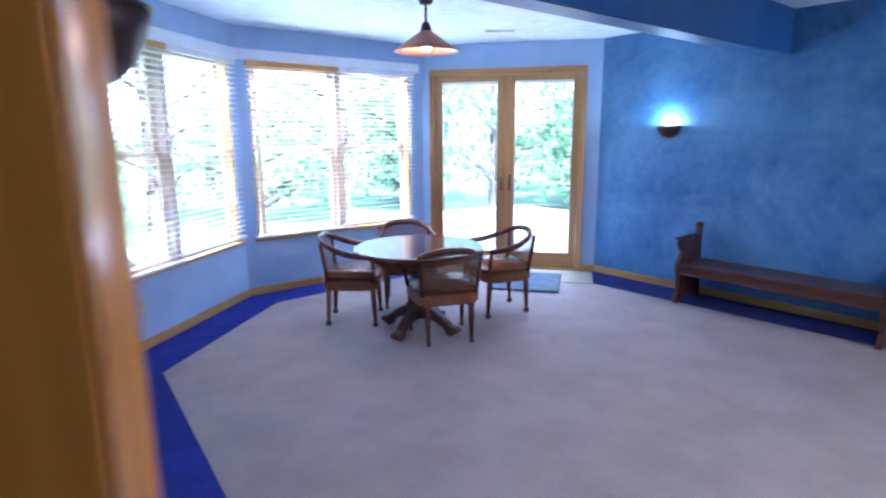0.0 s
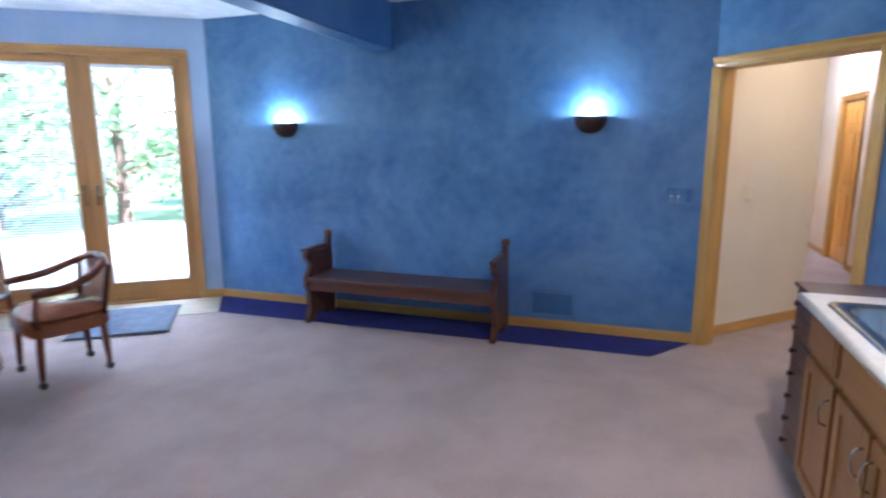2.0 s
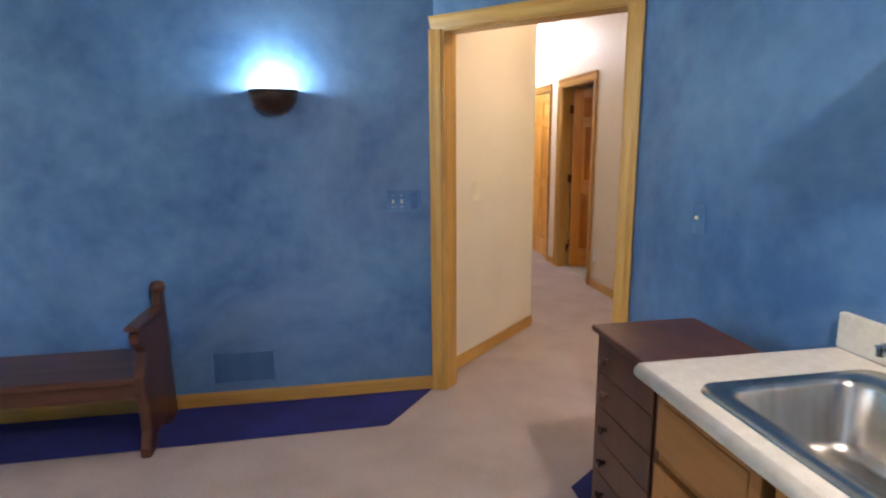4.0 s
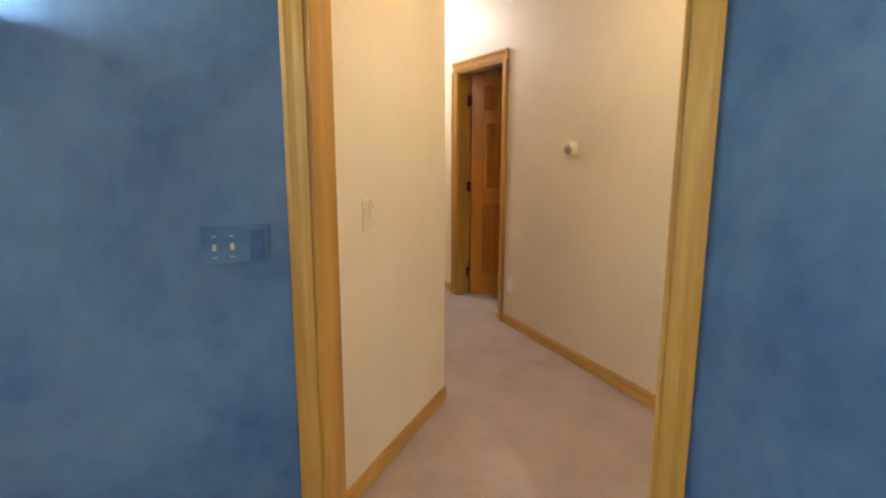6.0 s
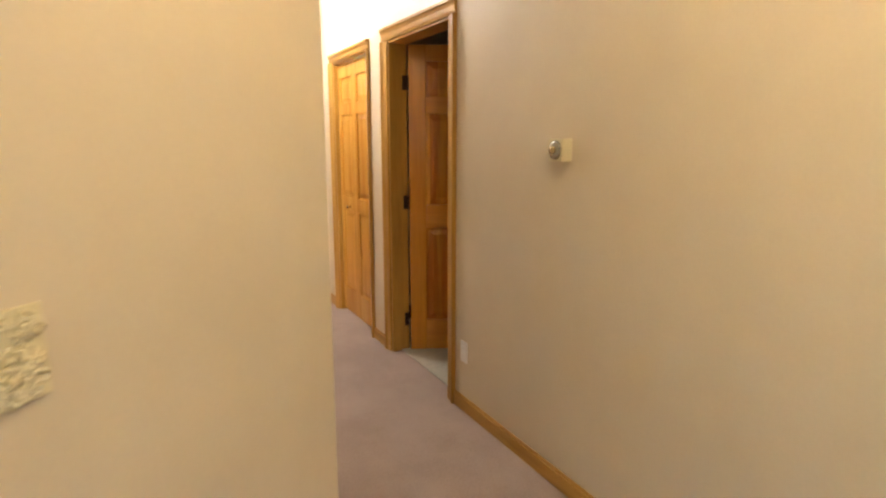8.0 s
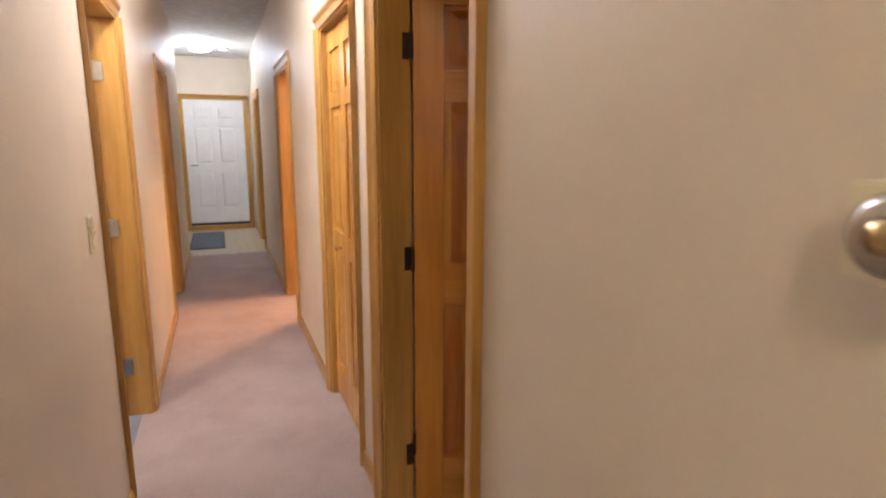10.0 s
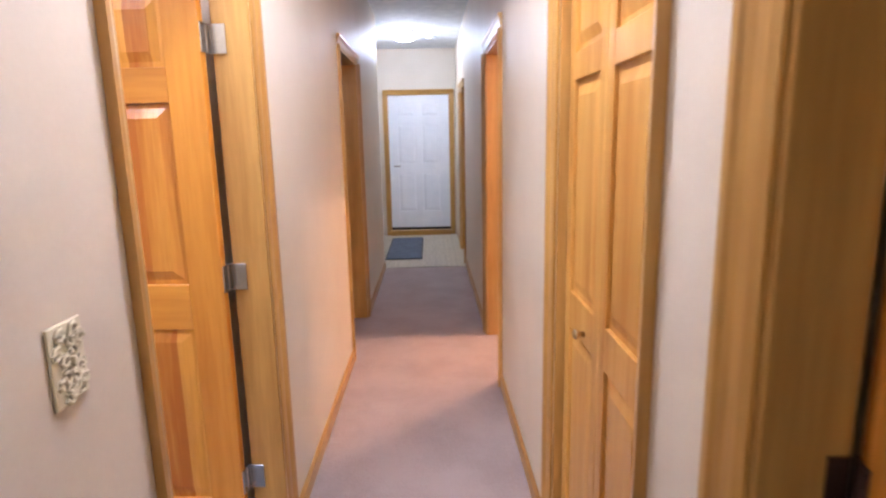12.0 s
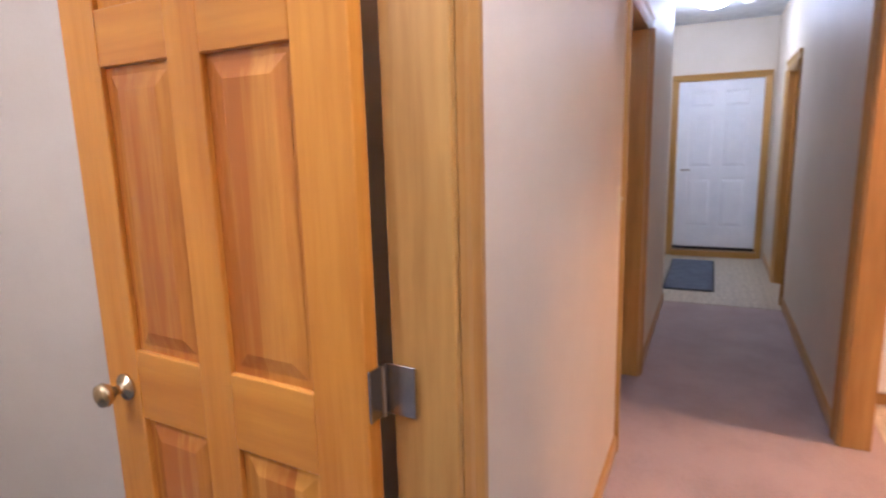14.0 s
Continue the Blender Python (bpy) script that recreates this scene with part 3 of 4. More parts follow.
def raised_panel(x0, z0, x1, z1, thick, material, parent):
    bm = bmesh.new()
    y = thick / 2
    for s in (-1, 1):
        o = [(x0, z0), (x1, z0), (x1, z1), (x0, z1)]
        i1, i2 = 0.018, 0.048
        rings = []
        for inset, dep in ((0.0, y - 0.012), (i1, y - 0.012), (i2, y - 0.003)):
            rings.append([bm.verts.new((x + (inset if x == x0 else -inset), s * dep, z + (inset if z == z0 else -inset))) for x, z in o])
        for a, b in zip(rings, rings[1:]):
            for k in range(4):
                bm.faces.new((a[k], a[(k + 1) % 4], b[(k + 1) % 4], b[k]))
        bm.faces.new(rings[-1])
    return part("panel", bm, material, parent)


ROWS_Z = ((0.21, 0.84), (0.995, 1.578), (1.685, 1.90))


def door_leaf(name, label, w, h, m, mat, mat_x, columns=2, knob=None, hinges="", thick=0.036, stile=0.11, group="", rows=ROWS_Z, hinge_mat=None):
    """A panelled door: stiles, rails, raised panels, knob and hinges. x from the hinge."""
    d = thing(name, label, "door", m, group, "structure")
    y = thick / 2
    mid = 0.09 if columns == 2 else 0.0
    cols = [(stile, (w - mid) / 2), ((w + mid) / 2, w - stile)] if columns == 2 else [(stile, w - stile)]
    part("stile", box(0, -y, 0, stile, y, h, 0.0025, 1), mat, d)
    part("stile", box(w - stile, -y, 0, w, y, h, 0.0025, 1), mat, d)
    if columns == 2:
        part("stile", box((w - mid) / 2, -y, 0.2, (w + mid) / 2, y, rows[-1][1] + 0.01, 0.0025, 1), mat, d)
    zs = [0.0] + [z for r in rows for z in r] + [h]
    for a, b in zip(zs[::2], zs[1::2]):
        part("rail", box(stile, -y + 0.0006, a, w - stile, y - 0.0006, b, 0.002, 1), mat_x, d)
    for z0, z1 in rows:
        for a, b in cols:
            raised_panel(a - 0.002, z0 - 0.002, b + 0.002, z1 + 0.002, thick, PINE_PANEL if mat is PINE else mat, d)
    if knob:
        kx, kz, kmat, sides = knob
        for s in sides:
            prof = [(0.0, 0.0), (0.030, 0.0), (0.030, 0.006), (0.012, 0.010), (0.010, 0.030), (0.020, 0.038), (0.027, 0.050), (0.024, 0.062), (0.012, 0.067), (0.0, 0.068)]
            kn = lathe(prof, 20)
            kn.transform(pose(kx, s * y, kz, -90 * s if s > 0 else 90, 0, 0))
            part("knob", kn, kmat, d, "polished door knob", True)
    if hinges:
        for z in (0.27, 1.01, 1.77):
            s = 1 if hinges == "+" else -1
            hg = joined(tube([(-0.004, s * (y + 0.003), z - 0.045), (-0.004, s * (y + 0.003), z + 0.045)], 0.006, 8),
                        box(-0.006, -y + 0.004, z - 0.045, -0.001, y - 0.002, z + 0.045, 0.001, 1))
            part("hinge", hg, hinge_mat or BRASS, d, "worn metal hinge")
    return d


# bedroom door, opened square into the room
dbed = door_leaf("door_bedroom", "honey pine six-panel door standing open", 0.73, 2.02, pose(9.408, YL + 0.137, 0.01, 0, 0, 86), PINE, PINE_X,
          knob=(0.662, 0.905, BRASS, (1, -1)), hinges="-", hinge_mat=STEEL, stile=0.116)
for z in (0.27, 1.01, 1.77):
    part("hinge_plate", box(-0.062, -0.0345, z - 0.045, -0.002, -0.0305, z + 0.045, 0.001, 1), STEEL, dbed, "worn steel hinge plate")
# bathroom door, opened square away from the hallway
M_BATH = pose(8.182, YR - 0.124, 0.01, 0, 0, -114)
dbath = door_leaf("door_bathroom", "honey pine panelled door standing open", 0.72, 2.0, M_BATH, PINE, PINE_X, columns=1,
          knob=(0.655, 0.905, BRASS, (1, -1)), hinges="-", hinge_mat=BRONZE)
for z in (0.22, 1.02, 1.78):
    hp = box(R1[1] - 0.0225, YR - 0.118, z - 0.045, R1[1] - 0.0185, YR - 0.088, z + 0.045, 0.001, 1)
    hp.transform(M_BATH.inverted())
    part("hinge_plate", hp, BRONZE, dbath, "dark bronze hinge plate")
# closet bifold
bw = (R2[1] - R2[0] - 0.046) / 2
for k in range(2):
    b = door_leaf("door_closet", "honey pine folding closet door leaf, closed", bw - 0.003, 1.98, pose(R2[0] + 0.022 + k * (bw + 0.001), YR - 0.045, 0.02), PINE_PALE, PINE_PALE, columns=1, stile=0.052, thick=0.03, group="closet folding doors", rows=((0.20, 0.85), (0.965, 1.60), (1.68, 1.88)))
    if k:
        hp = lathe([(0, 0), (0.008, 0.0), (0.007, 0.014), (0.014, 0.020), (0.015, 0.028), (0.008, 0.033), (0, 0.034)], 16)
        hp.transform(pose(bw * 0.36, 0.015, 0.885, -90, 0, 0))
        part("pull", hp, BRASS, b, "small brass pull", True)
# unseen upright sheet, added to close the closet behind its doors
part("closet_back", box(X0 - R2[1] + 0.02, 0.40, 0, X0 - R2[0] - 0.02, 0.42, 2.0), HALL, HR[0])
# back door
WROWS = ((0.25, 0.84), (0.97, 1.56), (1.67, 1.86))
bd = door_leaf("door_back", "white painted six-panel back door, closed", END[1] - END[0] - 0.04, 1.978, frame_of((XE, VY), (XE, YR))[0] @ pose(END[0] + 0.02, 0.05, 0.112), WHITE, WHITE, stile=0.13, rows=WROWS)
hl = tube([(0.065, -0.02, 0.94), (0.065, -0.065, 0.94), (0.16, -0.065, 0.94)], 0.010)
part("handle", joined(hl, lathe([(0, 0), (0.03, 0), (0.03, 0.008), (0, 0.01)], 16, 0, 0)), STEEL, bd, "steel lever handle", True)
part("door_sweep", box(0.0, -0.026, -0.035, END[1] - END[0] - 0.04, 0.018, 0.0), BLACK, bd, "black rubber sweep")
part("threshold", box(END[0], -0.06, 0.0, END[1], 0.115, 0.075, 0.006), OAK_X, HE[0])
# far side door beyond the vestibule
door_leaf("door_utility", "honey pine six-panel door, closed", R4[1] - R4[0] - 0.044, 2.0, pose(R4[0] + 0.022, YR - 0.07, 0.01), PINE, PINE_X)

# ---------------------------------------------------------------- vestibule and tiled patches


def planks(name, x0, y0, x1, y1, z, wide, long, material, label, along_x=True, parent_m=None):
    """Separate boards with open joints."""
    fl = thing(name, label, "floor", parent_m, kind="structure")
    shapes = {}
    rows = int((y1 - y0) / wide) if along_x else int((x1 - x0) / wide)
    for r in range(rows):
        s = (r * 0.37 * long) % long
        a0, a1 = (x0, x1) if along_x else (y0, y1)
        u = a0 - s
        while u < a1:
            c0, c1 = max(u, a0) + 0.001, min(u + long, a1) - 0.001
            u += long
            if c1 - c0 < 0.03:
                continue
            key = round(c1 - c0, 3)
            if key not in shapes:
                bb = box(0, 0, 0, c1 - c0, wide - 0.003, 0.006, 0.001, 1) if along_x else box(0, 0, 0, wide - 0.003, c1 - c0, 0.006, 0.001, 1)
                shapes[key] = mesh_of("plank", bb, material)
            p = (c0, y0 + r * wide, z) if along_x else (x0 + r * wide, c0, z)
            share("plank", shapes[key], fl, Matrix.Translation(p))
    return fl


planks("vestibule_floor", 13.98, YR - 0.12, XE, VY, -0.002, 0.10, 0.9, VINYL, "pale wood-look vinyl planks", False)
solid("subfloor", box(13.98, -4.2, -0.03, XE + 0.2, 0.9, -0.003), TILE, "grey subfloor", "floor", kind="structure")
planks("garden_door_floor", F_U0 - 0.15, -0.60, F_U1 + 0.20, -0.012, 0.001, 0.095, 0.8, VINYL, "pale wood-look planks inside the garden doors", True, m_fr)
tf = thing("bathroom_floor", "grey stone tiles of the bathroom", "floor", kind="structure")
tm = mesh_of("tile", box(0, 0, 0, 0.297, 0.297, 0.008, 0.002, 1), TILE)
for i in range(6):
    for j in range(6):
        share("tile", tm, tf, pose(6.6 + i * 0.3, YR - 0.06 - (j + 1) * 0.3, 0.001))


def door_mat(m, w, d, label):
    mt = thing("door_mat", label, "mat", m)
    part("backing", box(-w / 2, -d / 2, 0, w / 2, d / 2, 0.005, 0.002, 1), BLACK, mt, "black rubber backing")
    part("pad", box(-w / 2 + 0.02, -d / 2 + 0.02, 0.005, w / 2 - 0.02, d / 2 - 0.02, 0.013, 0.003), MATM, mt)


door_mat(pose(15.165, -1.60, 0.0045), 1.51, 0.46, "worn blue-grey mat before the back door")
door_mat(m_fr @ pose(1.35, -0.66, 0.008), 0.76, 0.84, "blue-grey door mat inside the garden doors")

# ---------------------------------------------------------------- lamps


def sconce(m, group="wall lights"):
    """Half bowl on the wall, open at the top. y points into the room."""
    s = thing("wall_light", "dark bronze half-bowl wall light, lit upwards", "wall light", m, group)
    r = 0.125
    prof = [(0.0, -0.125), (0.03, -0.124), (0.065, -0.112), (0.095, -0.085), (0.115, -0.045), (r, 0.0), (r - 0.006, 0.0), (0.108, -0.045), (0.088, -0.08), (0.06, -0.103), (0.0, -0.114)]
    bowl = lathe(prof, 24, turn=math.pi)
    part("bowl", bowl, BRONZE, s, smooth=True)
    part("rim", tube([(r * math.cos(math.pi * i / 20), r * math.sin(math.pi * i / 20), 0.0) for i in range(21)], 0.004, 6), BRONZE, s)
    part("back_plate", box(-0.05, 0.0005, -0.11, 0.05, 0.008, -0.01, 0.002, 1), BRONZE, s)
    part("bulb", lathe([(0, -0.055), (0.014, -0.053), (0.022, -0.035), (0.02, -0.018), (0.0, -0.010)], 14, 0, 0.055), BULB, s, smooth=True)
    p = m @ Vector((0, 0.06, 0.012))
    lamp("wall_lamp_light", "POINT", p, 1.7, (0.84, 1.0, 0.99), 0.03)
    return s


for y, z in ((3.13, 1.697), (0.42, 1.714)):
    sconce(pose(XB, y, z, 0, 0, 90))
for u, z in ((2.33, 1.82), (4.45, 1.722)):
    sconce(m_west @ pose(u, 0, z, 0, 0, 180))

# pendant
PX, PY, LZ = 2.53, 3.77, 2.325
pl = thing("pendant_lamp", "copper cone pendant lamp hung over the table, lit", "pendant lamp", pose(PX, PY, 0))
part("shade", lathe([(0.255, LZ - 0.055), (0.26, LZ - 0.05), (0.20, LZ - 0.005), (0.12, LZ + 0.05), (0.05, LZ + 0.10), (0.045, LZ + 0.105), (0.04, LZ + 0.10), (0.115, LZ + 0.042), (0.195, LZ - 0.012), (0.255, LZ - 0.055)], 36), COPPER, pl, "copper shade", True)
part("cap", lathe([(0, LZ + 0.17), (0.028, LZ + 0.168), (0.036, LZ + 0.15), (0.048, LZ + 0.10), (0.0, LZ + 0.098)], 20), BRONZE, pl, smooth=True)
part("rod", lathe([(0.009, LZ + 0.16), (0.009, CEILING - 0.02)], 10), BRONZE, pl)
part("canopy", lathe([(0.0, CEILING - 0.035), (0.045, CEILING - 0.03), (0.06, CEILING - 0.002), (0.0, CEILING - 0.001)], 20), BRONZE, pl, smooth=True)
part("bulb", lathe([(0, LZ - 0.05), (0.025, LZ - 0.045), (0.032, LZ - 0.02), (0.02, LZ + 0.02), (0.014, LZ + 0.06), (0, LZ + 0.065)], 16), BULB_WARM, pl, smooth=True)
lamp("pendant_light", "POINT", (PX, PY, LZ - 0.065), 1.3, (1.0, 0.70, 0.42), 0.035)

# downlight above the wet bar
dl = thing("ceiling_downlight", "round recessed ceiling light above the wet bar", "ceiling light", pose(1.75, -0.52, CEILING))
part("trim_ring", lathe([(0.095, -0.001), (0.095, -0.008), (0.07, -0.008), (0.066, -0.001)], 24), WHITE, dl)
part("lens", lathe([(0.0, -0.004), (0.066, -0.004)], 24), FROST, dl)
lamp("downlight", "AREA", (1.75, -0.52, CEILING - 0.02), 5.6, (1.0, 0.89, 0.74), 0.12, (1.95, -0.56, 0))

# hallway ceiling light
FX, FY = 14.92, -1.68
hlamp = thing("hall_ceiling_light", "flush ceiling light with frosted glass, lit", "ceiling light", pose(FX, FY, HALL_CEILING))
part("base", lathe([(0.0, -0.001), (0.16, -0.001), (0.16, -0.022), (0.15, -0.026), (0.0, -0.026)], 28), STEEL, hlamp, smooth=True)
part("glass_bowl", lathe([(0.15, -0.026), (0.148, -0.05), (0.12, -0.085), (0.06, -0.105), (0.0, -0.108)], 28), FROST, hlamp, smooth=True)
for a in (0, 120, 240):
    part("clip", box(0.148, -0.008, -0.05, 0.158, 0.008, -0.02, 0.002, 1), STEEL, hlamp).matrix_basis = pose(0, 0, 0, 0, 0, a)
lamp("hall_light", "POINT", (FX, FY, HALL_CEILING - 0.16), 2.1, (0.80, 0.88, 1.0), 0.10)
sd = thing("smoke_alarm", "round white smoke alarm on the hallway ceiling", "smoke alarm", pose(15.25, -2.0, HALL_CEILING))
part("body", lathe([(0.0, -0.001), (0.065, -0.001), (0.065, -0.02), (0.055, -0.032), (0.0, -0.034)], 24), WHITE, sd, smooth=True)
part("grille", lathe([(0.03, -0.034), (0.03, -0.038), (0.0, -0.038)], 16), IVORY, sd)
# hallway's nearer light, overhead between the doors
nl = thing("hall_ceiling_light", "flush ceiling light with frosted glass, lit", "ceiling light", pose(5.2, -1.5, HALL_CEILING))
part("base", lathe([(0.0, -0.001), (0.14, -0.001), (0.14, -0.022), (0.0, -0.026)], 28), BRASS, nl, smooth=True)
part("glass_bowl", lathe([(0.135, -0.026), (0.13, -0.05), (0.10, -0.085), (0.05, -0.105), (0.0, -0.108)], 28), FROST, nl, smooth=True)
lamp("hall_near_light", "POINT", (5.2, -1.5, HALL_CEILING - 0.16), 2.15, (1.0, 0.68, 0.30), 0.09)
# hallway light between the doors
ml = thing("hall_ceiling_light", "flush ceiling light with frosted glass, lit", "ceiling light", pose(9.0, -1.86, HALL_CEILING))
part("base", lathe([(0.0, -0.001), (0.14, -0.001), (0.14, -0.022), (0.0, -0.026)], 28), BRASS, ml, smooth=True)
part("glass_bowl", lathe([(0.135, -0.026), (0.13, -0.05), (0.10, -0.085), (0.05, -0.105), (0.0, -0.108)], 28), FROST, ml, smooth=True)
lamp("hall_middle_light", "POINT", (9.0, -1.86, HALL_CEILING - 0.16), 4.5, (0.95, 0.92, 0.98), 0.09)
# warm light of the washroom
wl = thing("washroom_ceiling_light", "warm ceiling light in the washroom", "ceiling light", pose(11.6, -3.2, HALL_CEILING))
part("glass_bowl", lathe([(0.15, -0.002), (0.148, -0.03), (0.10, -0.075), (0.0, -0.09)], 24), BULB_WARM, wl, smooth=True)
lamp("washroom_light", "POINT", (11.6, -3.2, HALL_CEILING - 0.14), 12.0, (1.0, 0.52, 0.28), 0.09)
# bedroom light
bl_ = thing("bedroom_ceiling_light", "warm ceiling light in the bedroom", "ceiling light", pose(8.2, -0.3, HALL_CEILING))
part("glass_bowl", lathe([(0.15, -0.002), (0.148, -0.03), (0.10, -0.075), (0.0, -0.09)], 24), FROST, bl_, smooth=True)
lamp("bedroom_light", "POINT", (8.2, -0.3, HALL_CEILING - 0.14), 4.2, (1.0, 0.88, 0.82), 0.09)

# daylight falling from the open sky above the bay
for (m, u0, u1, power) in ((m_mid, *MID_WIN, 90.0), (m_left, *LEFT_WIN, 130.0), (m_fr, F_U0, F_U1, 44.0)):
    c = m @ Vector(((u0 + u1) / 2, 1.5, 3.7))
    t = m @ Vector(((u0 + u1) / 2, -0.5, 0.9))
    lamp("window_daylight", "AREA", c, power, (0.78, 0.89, 1.0), 2.4, t, 1.6)

# ---------------------------------------------------------------- table and chairs
TC = (2.37, 3.70)
TH = 0.72
tb = thing("round_table", "round polished mahogany pedestal table", "table", pose(*TC, 0))
R = 0.535
part("tabletop", lathe([(0.0, TH), (R - 0.012, TH), (R, TH - 0.008), (R, TH - 0.022), (R - 0.015, TH - 0.03), (0.0, TH - 0.03)], 56), MAHOG_X, tb, "polished mahogany top")
part("apron", lathe([(R - 0.10, TH - 0.031), (R - 0.10, TH - 0.085), (R - 0.12, TH - 0.085), (R - 0.12, TH - 0.031)], 48), MAHOG, tb, smooth=True)
part("pedestal", lathe([(0.0, TH - 0.031), (0.13, TH - 0.035), (0.12, TH - 0.07), (0.06, TH - 0.12), (0.055, 0.52), (0.09, 0.42), (0.11, 0.34), (0.09, 0.26), (0.12, 0.22), (0.12, 0.13), (0.0, 0.12)], 28), MAHOG, tb, smooth=True)
leg_outline = [(0.06, 0.22), (0.14, 0.20), (0.23, 0.145), (0.31, 0.08), (0.36, 0.075), (0.385, 0.05), (0.38, 0.03), (0.34, 0.028), (0.33, 0.0), (0.28, 0.0), (0.26, 0.045), (0.20, 0.085), (0.13, 0.11), (0.06, 0.11)]
for a in range(4):
    lg = extrude_outline(leg_outline, 0.075, "xz", -0.0375, 0.008)
    lg.transform(pose(0, 0, 0, 0, 0, 20 + 90 * a))
    part("claw_leg", lg, WALNUT_Z, tb, "darker carved foot")


def captains_chair(m):
    """Barrel armchair: leather seat on an apron, turned legs on castors, bent arm rail, cane back. Front is +y."""
    c = thing("armchair", "mahogany barrel armchair with cane back and tan leather seat on castors", "chair", m, "chairs round the table")
    sw, sd = 0.27, 0.25
    ol = []
    for i in range(28):
        a = math.tau * i / 28
        ca, sa = math.cos(a), math.sin(a)
        e = 0.42
        ol.append((sw * math.copysign(abs(ca) ** e, ca) * (1.0 if sa > 0 else 1 - 0.13 * -sa), sd * math.copysign(abs(sa) ** e, sa)))
    part("seat_frame", extrude_outline(ol, 0.085, "xy", 0.33, 0.012), LEATHER, c, "leather-covered seat edge")
    cush = extrude_outline([(x * 0.96, y * 0.96) for x, y in ol], 0.06, "xy", 0.415, 0.022)
    part("seat", cush, LEATHER, c, "tan leather seat", True)
    for sx, sy in ((-1, 1), (1, 1), (-1, -1), (1, -1)):
        x0, y0 = sx * (0.225 if sy > 0 else 0.18), sy * 0.19
        x1, y1 = sx * (0.225 if sy > 0 else 0.175), sy * 0.205
        part("leg", tube([(x0, y0, 0.34), (x0 * 0.5 + x1 * 0.5, y0 * 0.5 + y1 * 0.5, 0.20), (x1, y1, 0.06)], 0.02, 10, (0.025, 0.022, 0.015)), MAHOG, c, "", True)
        cs = joined(tube([(x1 - 0.012, y1, 0.024), (x1 + 0.012, y1, 0.024)], 0.024, 14), lathe([(0.014, 0.065), (0.016, 0.05), (0.008, 0.045), (0.0, 0.045)], 10, x1, y1))
        part("castor", cs, BRONZE, c, "dark castor")
    # bent arm rail: a horseshoe that rises to the back
    rail, radii = [], []
    for i in range(25):
        a = math.pi * (i / 24)
        x = -0.285 * math.copysign(abs(math.cos(a)) ** 0.72, math.cos(a))
        y = 0.16 - 0.43 * math.sin(a) ** 0.75
        z = 0.625 + 0.140 * math.sin(a) ** 1.6
        rail.append((x, y, z))
        radii.append(0.021)
    rail = [(-0.285, 0.22, 0.618)] + rail + [(0.285, 0.22, 0.618)]
    part("arm_rail", tube(rail, 0.022, 10, [0.017] + radii + [0.017], 1.25), MAHOG, c, "", True)
    for sx in (-1, 1):
        part("arm_post", tube([(sx * 0.245, 0.20, 0.40), (sx * 0.262, 0.205, 0.50), (sx * 0.283, 0.20, 0.615)], 0.017, 8, (0.02, 0.015, 0.019)), MAHOG, c, "", True)
        part("back_post", tube([(sx * 0.21, -0.19, 0.38), (sx * 0.235, -0.215, 0.60), (sx * 0.25, -0.235, 0.735)], 0.018, 8), MAHOG, c, "", True)
    # cane back: woven strips within a frame
    def back_point(u, v):
        x = (u - 0.5) * (0.42 + 0.07 * v)
        y = -0.205 - 0.03 * v - 0.035 * (1 - (2 * u - 1) ** 2)
        return Vector((x, y, 0.455 + v * 0.290))
    part("lower_rail", tube([back_point(u / 8, 0) for u in range(9)], 0.014, 8), MAHOG, c, "", True)
    weave = bmesh.new()
    for k in range(15):
        v = 0.04 + 0.92 * k / 14
        for i in range(8):
            a, b = back_point(i / 8, v), back_point((i + 1) / 8, v)
            o = Vector((0, 0, 0.0042))
            weave.faces.new([weave.verts.new(p) for p in (a - o, b - o, b + o, a + o)])
    for k in range(19):
        u = 0.03 + 0.94 * k / 18
        for i in range(3):
            a, b = back_point(u, i / 3), back_point(u, (i + 1) / 3)
            o = Vector((0.004, 0, 0))
            f = Vector((0, -0.0015, 0))
            weave.faces.new([weave.verts.new(p + f) for p in (a - o, a + o, b + o, b - o)])
    cane = part("cane_back", weave, CANE, c, "open woven cane")
    cane.modifiers.new("thick", "SOLIDIFY").thickness = 0.0025
    return c


ch = captains_chair(pose(2.41, 3.44, 0, 0, 0, -24))
for x, y, a in ((3.27, 3.66, 70), (2.10, 4.30, -129), (2.78, 4.42, 150)):
    copy_thing(ch, pose(x, y, 0, 0, 0, a))

# ---------------------------------------------------------------- pew bench
PY0, PY1 = 1.02, 2.70
pew = thing("church_pew", "short dark-stained wooden pew without a backrest panel", "bench", pose(0, 0, 0))
fx, bx = 4.70, 5.14
seat = box(fx + 0.005, PY0 + 0.045, 0.365, bx - 0.02, PY1 - 0.045, 0.40, 0.008)
part("seat", seat, WALNUT, pew)
part("seat_apron", box(fx + 0.03, PY0 + 0.045, 0.285, fx + 0.055, PY1 - 0.045, 0.364, 0.004), WALNUT, pew)
part("back_rail", box(bx - 0.05, PY0 + 0.045, 0.25, bx - 0.025, PY1 - 0.045, 0.364, 0.004), WALNUT, pew)
